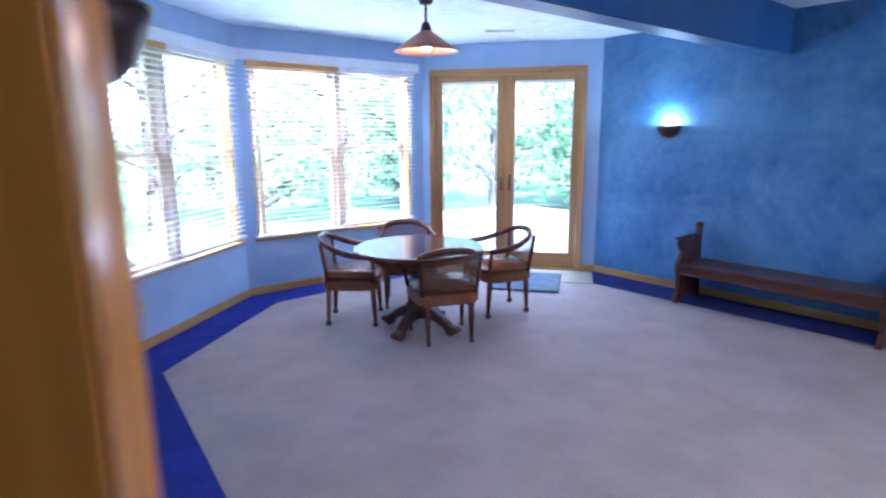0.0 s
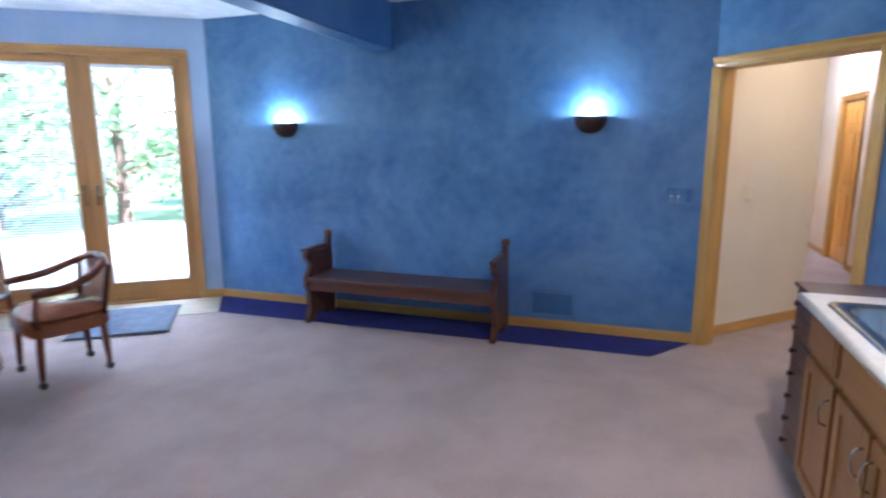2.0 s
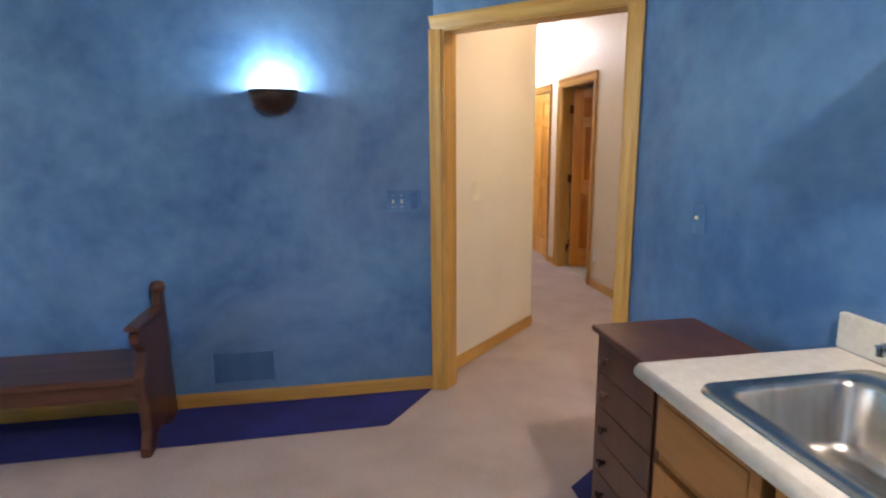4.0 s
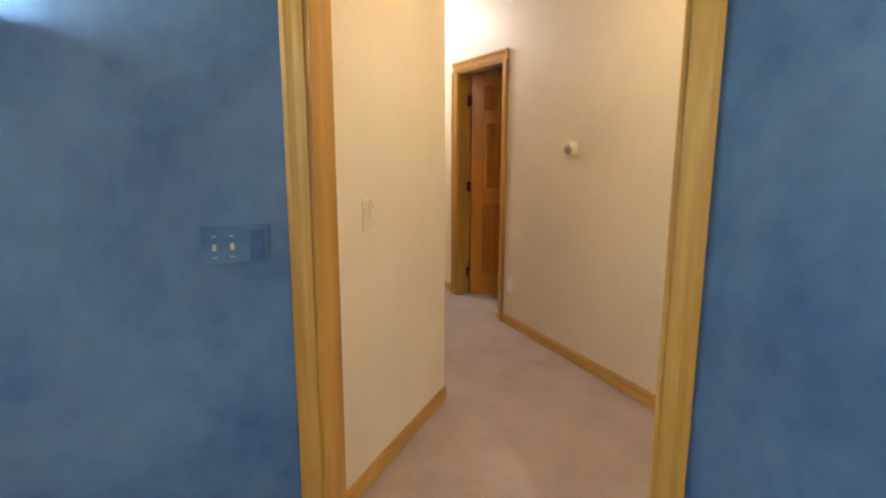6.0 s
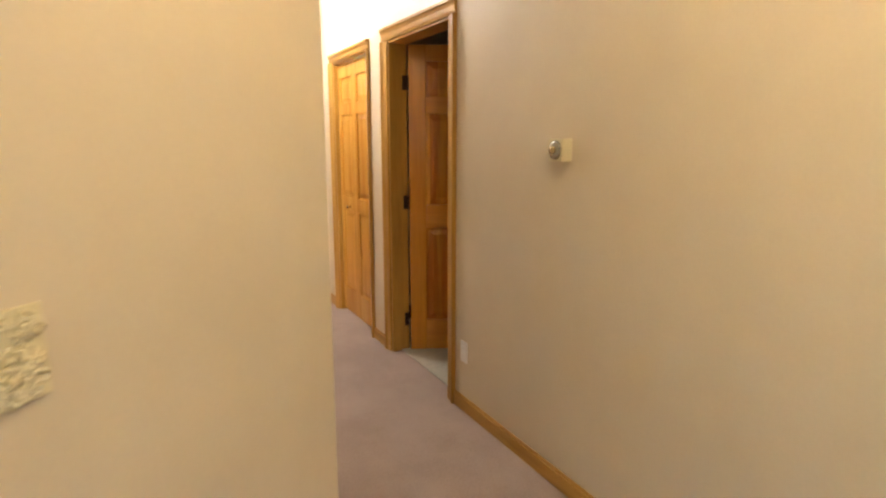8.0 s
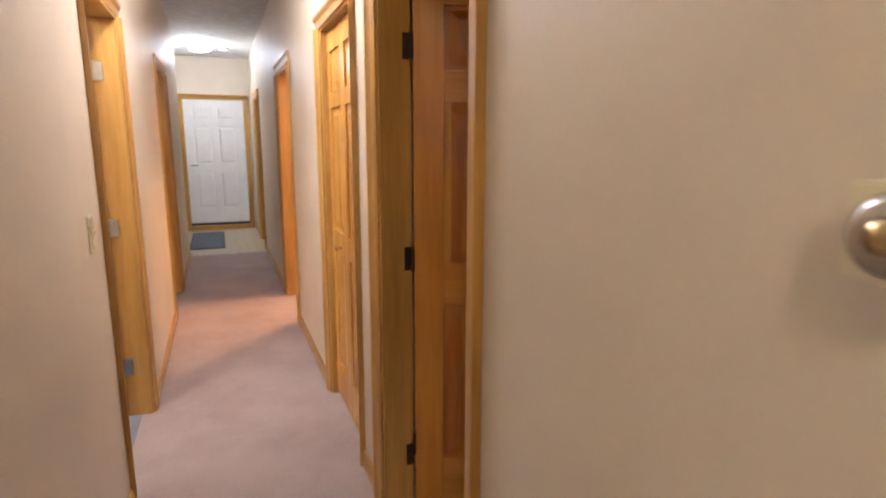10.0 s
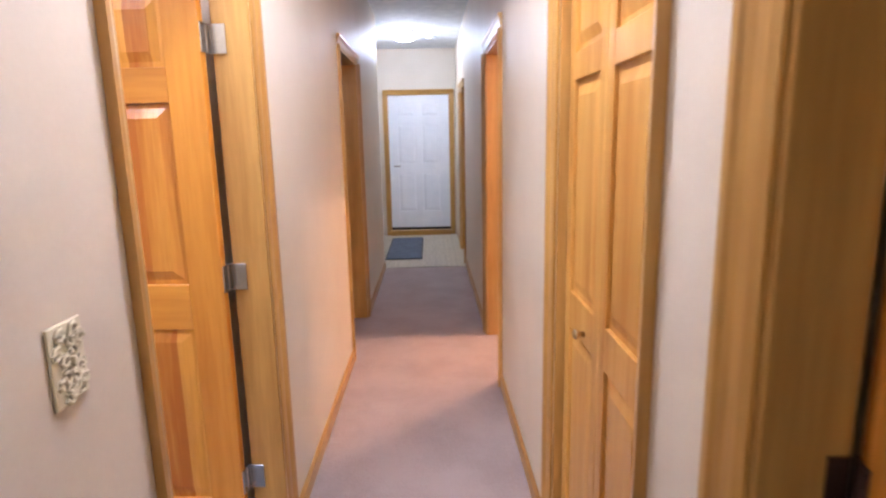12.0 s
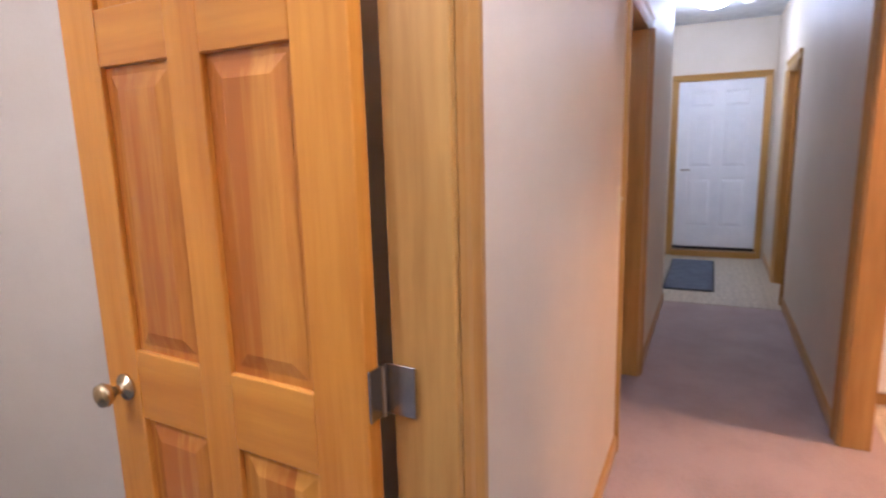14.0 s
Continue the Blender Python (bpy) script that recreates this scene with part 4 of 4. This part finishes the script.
end = [(bx + 0.02, 0.0), (bx + 0.02, 0.12), (bx, 0.30), (bx, 0.50), (bx - 0.01, 0.68), (bx - 0.005, 0.73), (bx - 0.03, 0.745), (bx - 0.07, 0.735), (bx - 0.075, 0.70), (bx - 0.085, 0.62), (bx - 0.13, 0.605),
       (fx + 0.12, 0.62), (fx + 0.03, 0.625), (fx + 0.0, 0.60), (fx + 0.005, 0.56), (fx + 0.04, 0.53), (fx + 0.07, 0.50), (fx + 0.05, 0.45), (fx + 0.0, 0.40), (fx - 0.005, 0.33), (fx + 0.03, 0.26), (fx + 0.035, 0.12), (fx - 0.005, 0.05), (fx - 0.005, 0.0), (fx + 0.10, 0.0), (fx + 0.13, 0.06), (bx - 0.14, 0.06), (bx - 0.11, 0.0)]
for y in (PY0, PY1 - 0.045):
    part("end_panel", extrude_outline(end, 0.045, "xz", y, 0.006), WALNUT_Z, pew)
for y in (PY0 - 0.012, PY1 - 0.055):
    part("arm_cap", box(fx - 0.01, y, 0.622, bx - 0.10, y + 0.068, 0.645, 0.008), WALNUT_Z, pew)
    part("finial", lathe([(0.0, 0.70), (0.035, 0.705), (0.04, 0.73), (0.03, 0.755), (0.0, 0.762)], 16, bx - 0.04, y + 0.034), WALNUT_Z, pew, smooth=True)

# ---------------------------------------------------------------- wall fittings in the room
vt = thing("wall_vent", "blue painted return air grille low on the wall", "vent", m_blue)
u0 = BAY_D[1] - 0.845
part("frame", joined(box(u0, -0.008, 0.115, u0 + 0.36, -0.001, 0.135, 0.002, 1), box(u0, -0.008, 0.305, u0 + 0.36, -0.001, 0.325, 0.002, 1), box(u0, -0.008, 0.135, u0 + 0.02, -0.001, 0.305, 0.002, 1), box(u0 + 0.34, -0.008, 0.135, u0 + 0.36, -0.001, 0.305, 0.002, 1)), BLUE, vt)
sm = mesh_of("slat", box(0.02, -0.004, -0.0015, 0.34, 0.004, 0.0015), BLUE)
for i in range(13):
    share("slat", sm, vt, pose(u0, -0.005, 0.142 + i * 0.0128, 35, 0, 0))


def switch_plate(m, gangs, material, label, toggles=True, ornate=False, h=0.115, w=None):
    """Cover plate in the wall's frame; x is its middle, y=0 the wall."""
    s = thing("switch_plate", label, "switch", m)
    w = w or 0.07 + 0.046 * (gangs - 1)
    part("plate", box(-w / 2, -0.006, -h / 2, w / 2, -0.0005, h / 2, 0.003), material, s)
    for g in range(gangs):
        x = (g - (gangs - 1) / 2) * 0.046
        if toggles:
            t = box(x - 0.004, -0.018, -0.003, x + 0.004, -0.006, 0.010, 0.002)
            part("toggle", t, IVORY, s, "ivory toggle")
        for z in (-h * 0.38, h * 0.38):
            part("screw", lathe([(0, 0), (0.003, 0), (0, 0.001)], 8, 0, 0), material, s).matrix_basis = pose(x, -0.0062, z, 90, 0, 0)
    if ornate:
        rnd = random.Random(4)
        for i in range(26):
            a, r = rnd.uniform(0, math.tau), rnd.uniform(0.008, 0.03)
            cx, cz = rnd.uniform(-w * 0.36, w * 0.36), rnd.uniform(-h * 0.42, h * 0.42)
            pts = [(cx + 0.012 * math.cos(a + k * 0.9) * (1 - k / 9), -0.008, cz + 0.012 * math.sin(a + k * 0.9) * (1 - k / 9)) for k in range(7)]
            part("relief", tube(pts, 0.0040, 6), material, s)
    return s


tp = thing("switch_plate", "blue painted switch plate with two ivory toggles and a dark dimmer", "switch", m_blue @ pose(BAY_D[1] + 0.25, 0, 1.128))
part("plate", joined(box(-0.095, -0.006, -0.058, 0.095, -0.0005, 0.058, 0.003), box(-0.088, -0.0085, -0.052, 0.088, -0.005, 0.052, 0.002, 1)), BLUE, tp)
for x in (-0.062, -0.014):
    part("toggle", box(x - 0.005, -0.019, -0.010, x + 0.005, -0.008, 0.008, 0.002), IVORY, tp, "ivory toggle")
    for z in (-0.032, 0.030):
        part("screw", box(x - 0.006, -0.0095, z - 0.0012, x + 0.006, -0.008, z + 0.0012), IVORY, tp)
part("dimmer", joined(box(0.035, -0.014, -0.045, 0.075, -0.008, 0.045, 0.004), tube([(0.055, -0.010, 0.0), (0.055, -0.026, 0.0)], 0.016, 16)), BEAM, tp, "dark blue dimmer knob")
switch_plate(frame_of(DOOR_B, (XW, YK))[0] @ pose(4.424 - 3.938, 0, 1.168), 1, BLUE, "blue painted switch plate by the doorway")
switch_plate(frame_of((5.235, -0.362), (LX0, LY0))[0] @ pose(0.568, 0, 1.14), 1, IVORY, "embossed ivory switch plate on the cream wall", True, True, 0.13, 0.082)
switch_plate(HL[1] @ pose(8.375 - LX1, 0, 1.147), 1, IVORY, "embossed ivory switch plate on the cream wall", True, True, 0.125, 0.08)
switch_plate(HL[1] @ pose(11.13 - LX1, 0, 1.18), 1, IVORY, "ivory switch plate beside the doorway")
switch_plate(m_left @ pose(0.39, 0, 0.335), 1, TILE, "pale grey outlet cover below the window", False)
o = switch_plate(HR[1] @ pose(XE - 7.228, 0, 0.328), 1, WHITE, "white wall outlet above the baseboard", False)
for z in (-0.02, 0.02):
    part("socket", box(-0.014, -0.008, z - 0.012, 0.014, -0.006, z + 0.012, 0.003), WHITE, o)
th = thing("thermostat", "ivory thermostat with a round dial", "thermostat", HR[1] @ pose(XE - 6.48, 0, 1.382))
part("back_plate", box(-0.04, -0.048, -0.042, 0.04, -0.0005, 0.042, 0.004), IVORY, th)
part("dial", lathe([(0.0, 0.0), (0.036, 0.0), (0.034, 0.006), (0.026, 0.010), (0.0, 0.011)], 24), STEEL, th, "silver dial", True).matrix_basis = pose(0, -0.048, 0, 90, 0, 0)
part("knob", lathe([(0.0, 0.0), (0.016, 0.0), (0.014, 0.008), (0.0, 0.009)], 20), BRASS, th, "dull dial centre", True).matrix_basis = pose(0, -0.058, 0, 90, 0, 0)
cv = thing("ceiling_vent", "white slotted ceiling vent in the bay", "vent", pose(3.95, 4.35, CEILING, 0, 0, -45))
part("frame", box(-0.17, -0.07, -0.006, 0.17, 0.07, -0.0005, 0.002, 1), WHITE, cv)
sv = mesh_of("slat", box(-0.15, -0.004, -0.004, 0.15, 0.004, 0.0), WHITE)
for i in range(7):
    share("slat", sv, cv, pose(0, -0.048 + i * 0.016, -0.007, 30, 0, 0))
ds = thing("door_stop", "sprung white door stop on the baseboard", "door stop", m_west @ pose(3.55, -0.014, 0.05, 0, 0, -90))
part("spring", tube([(0.002 + i * 0.0016, 0.006 * math.cos(i * 0.9), 0.006 * math.sin(i * 0.9)) for i in range(46)], 0.0014, 5), STEEL, ds)
part("tip", tube([(0.074, 0, 0), (0.088, 0, 0)], 0.008, 12), WHITE, ds)

# ---------------------------------------------------------------- wet bar
CX0, CX1 = 0.95, 3.272
CF = -0.622
base_units = [(2.875, 3.255, 1), (2.19, 2.865, 2), (1.79, 2.18, 1), (0.97, 1.78, 2)]


def cabinet(x0, x1, doors):
    c = thing("base_cabinet", "maple base cabinet with shaker doors and a drawer front", "cabinet", pose(0, 0, 0), "wet bar cabinets")
    yf = CF - 0.055
    body = joined(box(x0, YK + 0.004, 0.10, x0 + 0.018, yf - 0.0005, 0.73), box(x1 - 0.018, YK + 0.004, 0.10, x1, yf - 0.0005, 0.73 if x1 < 3.2 else 0.872), box(x0 + 0.018, YK + 0.006, 0.10, x1 - 0.018, yf - 0.02, 0.12), box(x0 + 0.018, yf - 0.019, 0.10, x1 - 0.018, yf, 0.871), box(x0, YK + 0.004, 0.001, x1, yf - 0.07, 0.0995))
    part("body", body, CABWOOD, c)
    w = (x1 - x0) / doors
    for k in range(doors):
        a, b = x0 + k * w + 0.012, x0 + (k + 1) * w - 0.012
        st = 0.055
        yo = yf + 0.02
        d = part("door", joined(box(a, yf + 0.001, 0.135, a + st, yo, 0.66, 0.004), box(b - st, yf + 0.001, 0.135, b, yo, 0.66, 0.004),
                                box(a + st, yf + 0.001, 0.135, b - st, yo, 0.135 + st, 0.003), box(a + st, yf + 0.001, 0.66 - st, b - st, yo, 0.66, 0.003),
                                box(a + st, yf + 0.001, 0.135 + st, b - st, yo - 0.010, 0.66 - st)), CABWOOD, c)
        hx = b - 0.03 if (k == 0 and doors == 2) else a + 0.03
        if doors == 1:
            hx = a + 0.03
        bow = [(hx, yo, 0.50), (hx, yo + 0.022, 0.508), (hx, yo + 0.028, 0.53), (hx, yo + 0.030, 0.55), (hx, yo + 0.028, 0.57), (hx, yo + 0.022, 0.592), (hx, yo, 0.60)]
        part("handle", tube(bow, 0.0045, 8), STEEL, d, "satin bow handle", True)
    a, b = x0 + 0.012, x1 - 0.012
    part("drawer_front", joined(box(a, yf + 0.001, 0.695, b, yf + 0.02, 0.855, 0.005), box(a + 0.03, yf + 0.018, 0.72, b - 0.03, yf + 0.023, 0.83, 0.004)), CABWOOD_X, c)
    return c


for u in base_units:
    cabinet(*u)
# worktop with a cut-out
SX0, SX1, SY0, SY1 = 2.51, 3.125, -1.14, -0.662
wt = thing("worktop", "white speckled laminate worktop with an upstand", "worktop", pose(0, 0, 0))
top = bmesh.new()
for x0, y0, x1, y1 in ((CX0, YK + 0.022, SX0 + 0.015, CF), (SX1 - 0.015, YK + 0.022, CX1, CF), (SX0 + 0.015, SY1 - 0.015, SX1 - 0.015, CF), (SX0 + 0.015, YK + 0.022, SX1 - 0.015, SY0 + 0.015)):
    add_box(top, x0, y0, 0.875, x1, y1, 0.913)
bmesh.ops.remove_doubles(top, verts=top.verts[:], dist=1e-4)
part("top", top, LAMINATE, wt)
part("nosing", tube([(CX0, CF, 0.894), (CX1, CF, 0.894)], 0.019, 12), LAMINATE, wt, "", True)
part("end_edge", tube([(CX1, YK + 0.022, 0.894), (CX1, CF, 0.894)], 0.019, 12), LAMINATE, wt, "", True)
part("upstand", box(CX0, YK + 0.001, 0.913, CX1 + 0.01, YK + 0.022, 1.01, 0.006), LAMINATE, wt)
# sink
sk = thing("sink", "stainless steel single-bowl drop-in sink", "sink", pose(0, 0, 0))


def rounded(x0, y0, x1, y1, r, z, n=6):
    out = []
    for cx, cy, a0 in ((x1 - r, y1 - r, 0), (x0 + r, y1 - r, 90), (x0 + r, y0 + r, 180), (x1 - r, y0 + r, 270)):
        for i in range(n + 1):
            a = radians(a0 + 90 * i / n)
            out.append((cx + r * math.cos(a), cy + r * math.sin(a), z))
    return out


def loft(loops, close=True):
    bm = bmesh.new()
    rings = [[bm.verts.new(p) for p in lp] for lp in loops]
    for a, b in zip(rings, rings[1:]):
        for i in range(len(a)):
            j = (i + 1) % len(a)
            bm.faces.new((a[i], a[j], b[j], b[i]))
    if close:
        bm.faces.new(rings[-1])
    return bm


ix0, ix1, iy0, iy1 = SX0 + 0.03, SX1 - 0.03, SY0 + 0.085, SY1 - 0.052
part("bowl", loft([rounded(SX0, SY0, SX1, SY1, 0.05, 0.914), rounded(SX0 + 0.004, SY0 + 0.004, SX1 - 0.004, SY1 - 0.004, 0.048, 0.921), rounded(SX0 + 0.02, SY0 + 0.02, SX1 - 0.02, SY1 - 0.02, 0.045, 0.921),
                   rounded(ix0, iy0, ix1, iy1, 0.06, 0.917), rounded(ix0 + 0.006, iy0 + 0.006, ix1 - 0.006, iy1 - 0.006, 0.06, 0.905),
                   rounded(ix0 + 0.018, iy0 + 0.018, ix1 - 0.018, iy1 - 0.018, 0.06, 0.775), rounded(ix0 + 0.03, iy0 + 0.03, ix1 - 0.03, iy1 - 0.03, 0.055, 0.755), rounded(ix0 + 0.06, iy0 + 0.06, ix1 - 0.06, iy1 - 0.06, 0.04, 0.748)]), STEEL, sk, "", True)
part("drain", lathe([(0.045, 0.750), (0.042, 0.752), (0.03, 0.7495), (0.0, 0.749)], 20, (ix0 + ix1) / 2, (iy0 + iy1) / 2), CHROME, sk, smooth=True)
fa = thing("faucet", "chrome faucet with a long low spout", "faucet", pose(2.83, -1.085, 0.921))
part("base", box(-0.11, -0.028, 0, 0.11, 0.028, 0.022, 0.010), CHROME, fa, "", True)
part("spout", tube([(0, 0, 0.02), (0, 0, 0.06), (0.025, 0.015, 0.085), (0.09, 0.04, 0.110), (0.15, 0.065, 0.115), (0.17, 0.073, 0.105)], 0.009, 10), CHROME, fa, "", True)
part("aerator", lathe([(0.010, 0.085), (0.012, 0.106), (0.0, 0.108)], 12, 0.172, 0.074), CHROME, fa)
part("lever", tube([(-0.08, 0, 0.02), (-0.08, 0, 0.055), (-0.03, 0.01, 0.09), (0.03, 0.02, 0.115)], 0.008, 8), CHROME, fa, "", True)

# ---------------------------------------------------------------- chest beside the worktop
cd = thing("chest_of_drawers", "narrow dark wooden chest of drawers beside the wet bar", "chest", pose(0, 0, 0))
hx0, hx1, hy0, hy1, hh = 3.32, 3.70, -1.06, -0.715, 0.845
part("carcass", box(hx0, hy0, 0.03, hx1, hy1, hh, 0.003), CHESTWOOD, cd)
part("top", box(hx0 - 0.012, hy0 - 0.005, hh, hx1 + 0.018, hy1 + 0.018, hh + 0.02, 0.006), CHESTWOOD, cd)
part("plinth", box(hx0 + 0.01, hy0 + 0.01, 0.004, hx1 - 0.01, hy1 - 0.01, 0.03), CHESTWOOD, cd)
for i in range(7):
    z0 = 0.04 + i * 0.1145
    d = part("drawer", box(hx0 + 0.02, hy1 + 0.001, z0, hx1 - 0.02, hy1 + 0.010, z0 + 0.1125, 0.003), CHESTWOOD, cd)
    for x in (hx1 - 0.10,):
        kb = lathe([(0, 0), (0.008, 0), (0.007, 0.012), (0.015, 0.018), (0.014, 0.026), (0, 0.029)], 14)
        kb.transform(pose(x, hy1 + 0.010, z0 + 0.054, -90, 0, 0))
        part("knob", kb, BRONZE, d, "dark round knob", True)

# ---------------------------------------------------------------- carved shelf
sh = thing("carved_shelf", "carved brown wooden wall shelf with scroll brackets", "shelf", pose(0, 0, 0))
z = 1.745
prof = [(YK + 0.001, z - 0.055), (YK + 0.17, z - 0.055), (YK + 0.19, z - 0.04), (YK + 0.20, z - 0.015), (YK + 0.225, z - 0.005), (YK + 0.23, z + 0.012), (YK + 0.001, z + 0.012)]
part("board", extrude_outline(prof, 0.93, "yz", 2.165, 0.004), CARVED, sh)
scroll = [(YK + 0.001, z - 0.056), (YK + 0.18, z - 0.056), (YK + 0.20, z - 0.085), (YK + 0.195, z - 0.12), (YK + 0.165, z - 0.14), (YK + 0.13, z - 0.13), (YK + 0.115, z - 0.15), (YK + 0.11, z - 0.19), (YK + 0.08, z - 0.23), (YK + 0.04, z - 0.245), (YK + 0.001, z - 0.23)]
for x in (2.945, 2.225):
    br = part("bracket", extrude_outline(scroll, 0.11, "yz", x, 0.012), CARVED, sh)
    for s in (0.0, 0.11):
        pts = [(x + s, YK + 0.148 + (0.012 + 0.004 * k) * math.cos(k * 0.8), z - 0.10 + (0.012 + 0.004 * k) * math.sin(k * 0.8)) for k in range(9)]
        part("volute", tube(pts, 0.008, 8), CARVED, br, "", True)
        lf = [(x + s, YK + 0.05 + 0.015 * math.sin(k * 1.3), z - 0.09 - k * 0.024) for k in range(6)]
        part("leaf", tube(lf, 0.010, 8, [0.012, 0.016, 0.018, 0.016, 0.012, 0.006]), CARVED, br, "", True)
    for k in range(5):
        part("acanthus", tube([(x + 0.012 + k * 0.0215, YK + 0.115, z - 0.15), (x + 0.012 + k * 0.0215, YK + 0.105, z - 0.19), (x + 0.02 + k * 0.0175, YK + 0.075, z - 0.232)], 0.011, 8), CARVED, br, "", True)
    part("golden_roll", tube([(x - 0.004, YK + 0.188, z - 0.105), (x + 0.114, YK + 0.188, z - 0.105)], 0.019, 14), GOLDEN, br, "golden scroll", True)

# ---------------------------------------------------------------- washroom glimpse
wc = thing("washroom_cabinet", "white drawer cabinet with a pale top in the washroom", "cabinet", pose(12.15, -3.45, 0))
part("body", box(0.02, 0, 0.08, 0.55, 1.0, 0.80, 0.003), WHITE, wc)
part("plinth", box(0.06, 0.02, 0.0, 0.55, 0.98, 0.08), OAK_X, wc)
part("top", box(-0.01, -0.01, 0.80, 0.56, 1.01, 0.835, 0.006), LAMINATE, wc)
for i in range(3):
    for j in range(2):
        d = part("drawer", box(0.0, 0.012 + j * 0.495, 0.10 + i * 0.232, 0.019, 0.493 + j * 0.495, 0.32 + i * 0.232, 0.004), WHITE, wc)
        part("handle", tube([(-0.022, 0.20 + j * 0.495, 0.22 + i * 0.232), (-0.022, 0.30 + j * 0.495, 0.22 + i * 0.232)], 0.005, 8), BRASS, d, "brass bar handle")
lc = thing("linen_cupboard", "tall honey pine linen cupboard in the washroom", "cupboard", pose(12.9, -3.4, 0))
part("body", box(0.02, 0, 0.0, 0.5, 0.92, 2.1, 0.003), PINE, lc)
for j in range(2):
    for z0, z1 in ((0.06, 0.95), (0.98, 2.06)):
        d = part("door", box(0.0, 0.008 + j * 0.456, z0, 0.019, 0.456 + j * 0.456, z1, 0.004), PINE_PANEL, lc)
        part("raised_field", box(-0.008, 0.07 + j * 0.456, z0 + 0.07, 0.0, 0.394 + j * 0.456, z1 - 0.07, 0.006), PINE, d)
planks("washroom_floor", 10.5, -4.2, 13.6, YR - 0.12, -0.002, 0.15, 1.2, VINYL, "pale planks of the washroom")

# ---------------------------------------------------------------- outdoors
g = bmesh.new()
bmesh.ops.create_grid(g, x_segments=2, y_segments=2, size=400)
g.transform(pose(0, 0, -0.25))
solid("ground", g, GRASS, "grass lawn outside the bay", "ground", kind="structure")
dk = bmesh.new()
for i in range(24):
    add_box(dk, 5.45 - max(0.0, i * 0.145 - 1.3) * 0.745, 2.6 + i * 0.145, -0.06, 9.6, 2.6 + i * 0.145 + 0.138, -0.03)
for i in range(24):
    add_box(dk, 1.2, YM + 0.43 + i * 0.145, -0.06, 9.6, YM + 0.43 + i * 0.145 + 0.138, -0.03)
solid("deck", dk, DECK, "sunlit wooden deck outside the garden doors", "deck", kind="stuff")


def tree(x, y, h, r, seed):
    rd = random.Random(seed)
    t = thing("tree", "leafy green tree in full leaf", "tree", pose(x, y, -0.25), "garden trees")
    limbs = [tube([(0, 0, 0), (0.05, 0.02, h * 0.3), (-0.04, 0.05, h * 0.6), (0.02, 0, h * 0.95)], 0.1, 8, (0.16, 0.13, 0.09, 0.02))]
    tips = []
    for i in range(20):
        a, z = rd.uniform(0, math.tau), h * rd.uniform(0.06, 0.9)
        ln = r * rd.uniform(0.6, 1.0) * (1.1 - 0.5 * z / h)
        e = (ln * math.cos(a), ln * math.sin(a), z + ln * 0.35)
        limbs.append(tube([(0, 0, z), (e[0] * 0.5, e[1] * 0.5, z + ln * 0.25), e], 0.04, 6, (0.06, 0.035, 0.012)))
        tips.append((z, e))
    part("trunk", joined(*limbs), BARK, t)
    verts, faces = [], []
    for z, e in tips:
        for j in range(130 if x > 6 else 32):
            f = rd.uniform(0.25, 1.1)
            c = Vector((e[0] * f + rd.gauss(0, 0.30), e[1] * f + rd.gauss(0, 0.30), z + (e[2] - z) * f + rd.gauss(0, 0.28)))
            d = Vector((rd.gauss(0, 1), rd.gauss(0, 1), rd.gauss(0, 0.6))).normalized()
            s = d.cross(Vector((rd.gauss(0, 1), rd.gauss(0, 1), rd.gauss(0, 1)))).normalized() * rd.uniform(0.04, 0.08)
            L = d * rd.uniform(0.07, 0.13)
            k = len(verts)
            verts += [c - L, c + s, c + L, c - s]
            faces.append((k, k + 1, k + 2, k + 3))
    me = bpy.data.meshes.new("crown")
    me.from_pydata([tuple(v) for v in verts], [], faces)
    me.materials.append(LEAF)
    o = new("crown", me)
    o.parent = t


for i, (x, y, h, r) in enumerate(((2.4, 12.5, 6.5, 2.4), (6.5, 12.0, 7.0, 2.6), (9.5, 10.0, 6.2, 2.4), (-2.5, 10.5, 6.5, 2.5), (12.5, 8.2, 6.5, 2.5), (-6.0, 8.0, 6.0, 2.3), (5.0, 17.0, 8.5, 3.2), (0.0, 16.5, 8.0, 3.0), (11.0, 15.0, 8.5, 3.2), (-6.5, 14.0, 8.0, 3.0), (8.6, 12.5, 3.4, 2.2), (4.3, 12.0, 3.0, 2.2), (0.2, 12.6, 3.0, 2.2), (-4.4, 9.6, 3.0, 2.2), (11.8, 8.6, 3.0, 2.2), (14.5, 11.0, 7.0, 2.8))):
    tree(x, y, h, r, 20 + i)
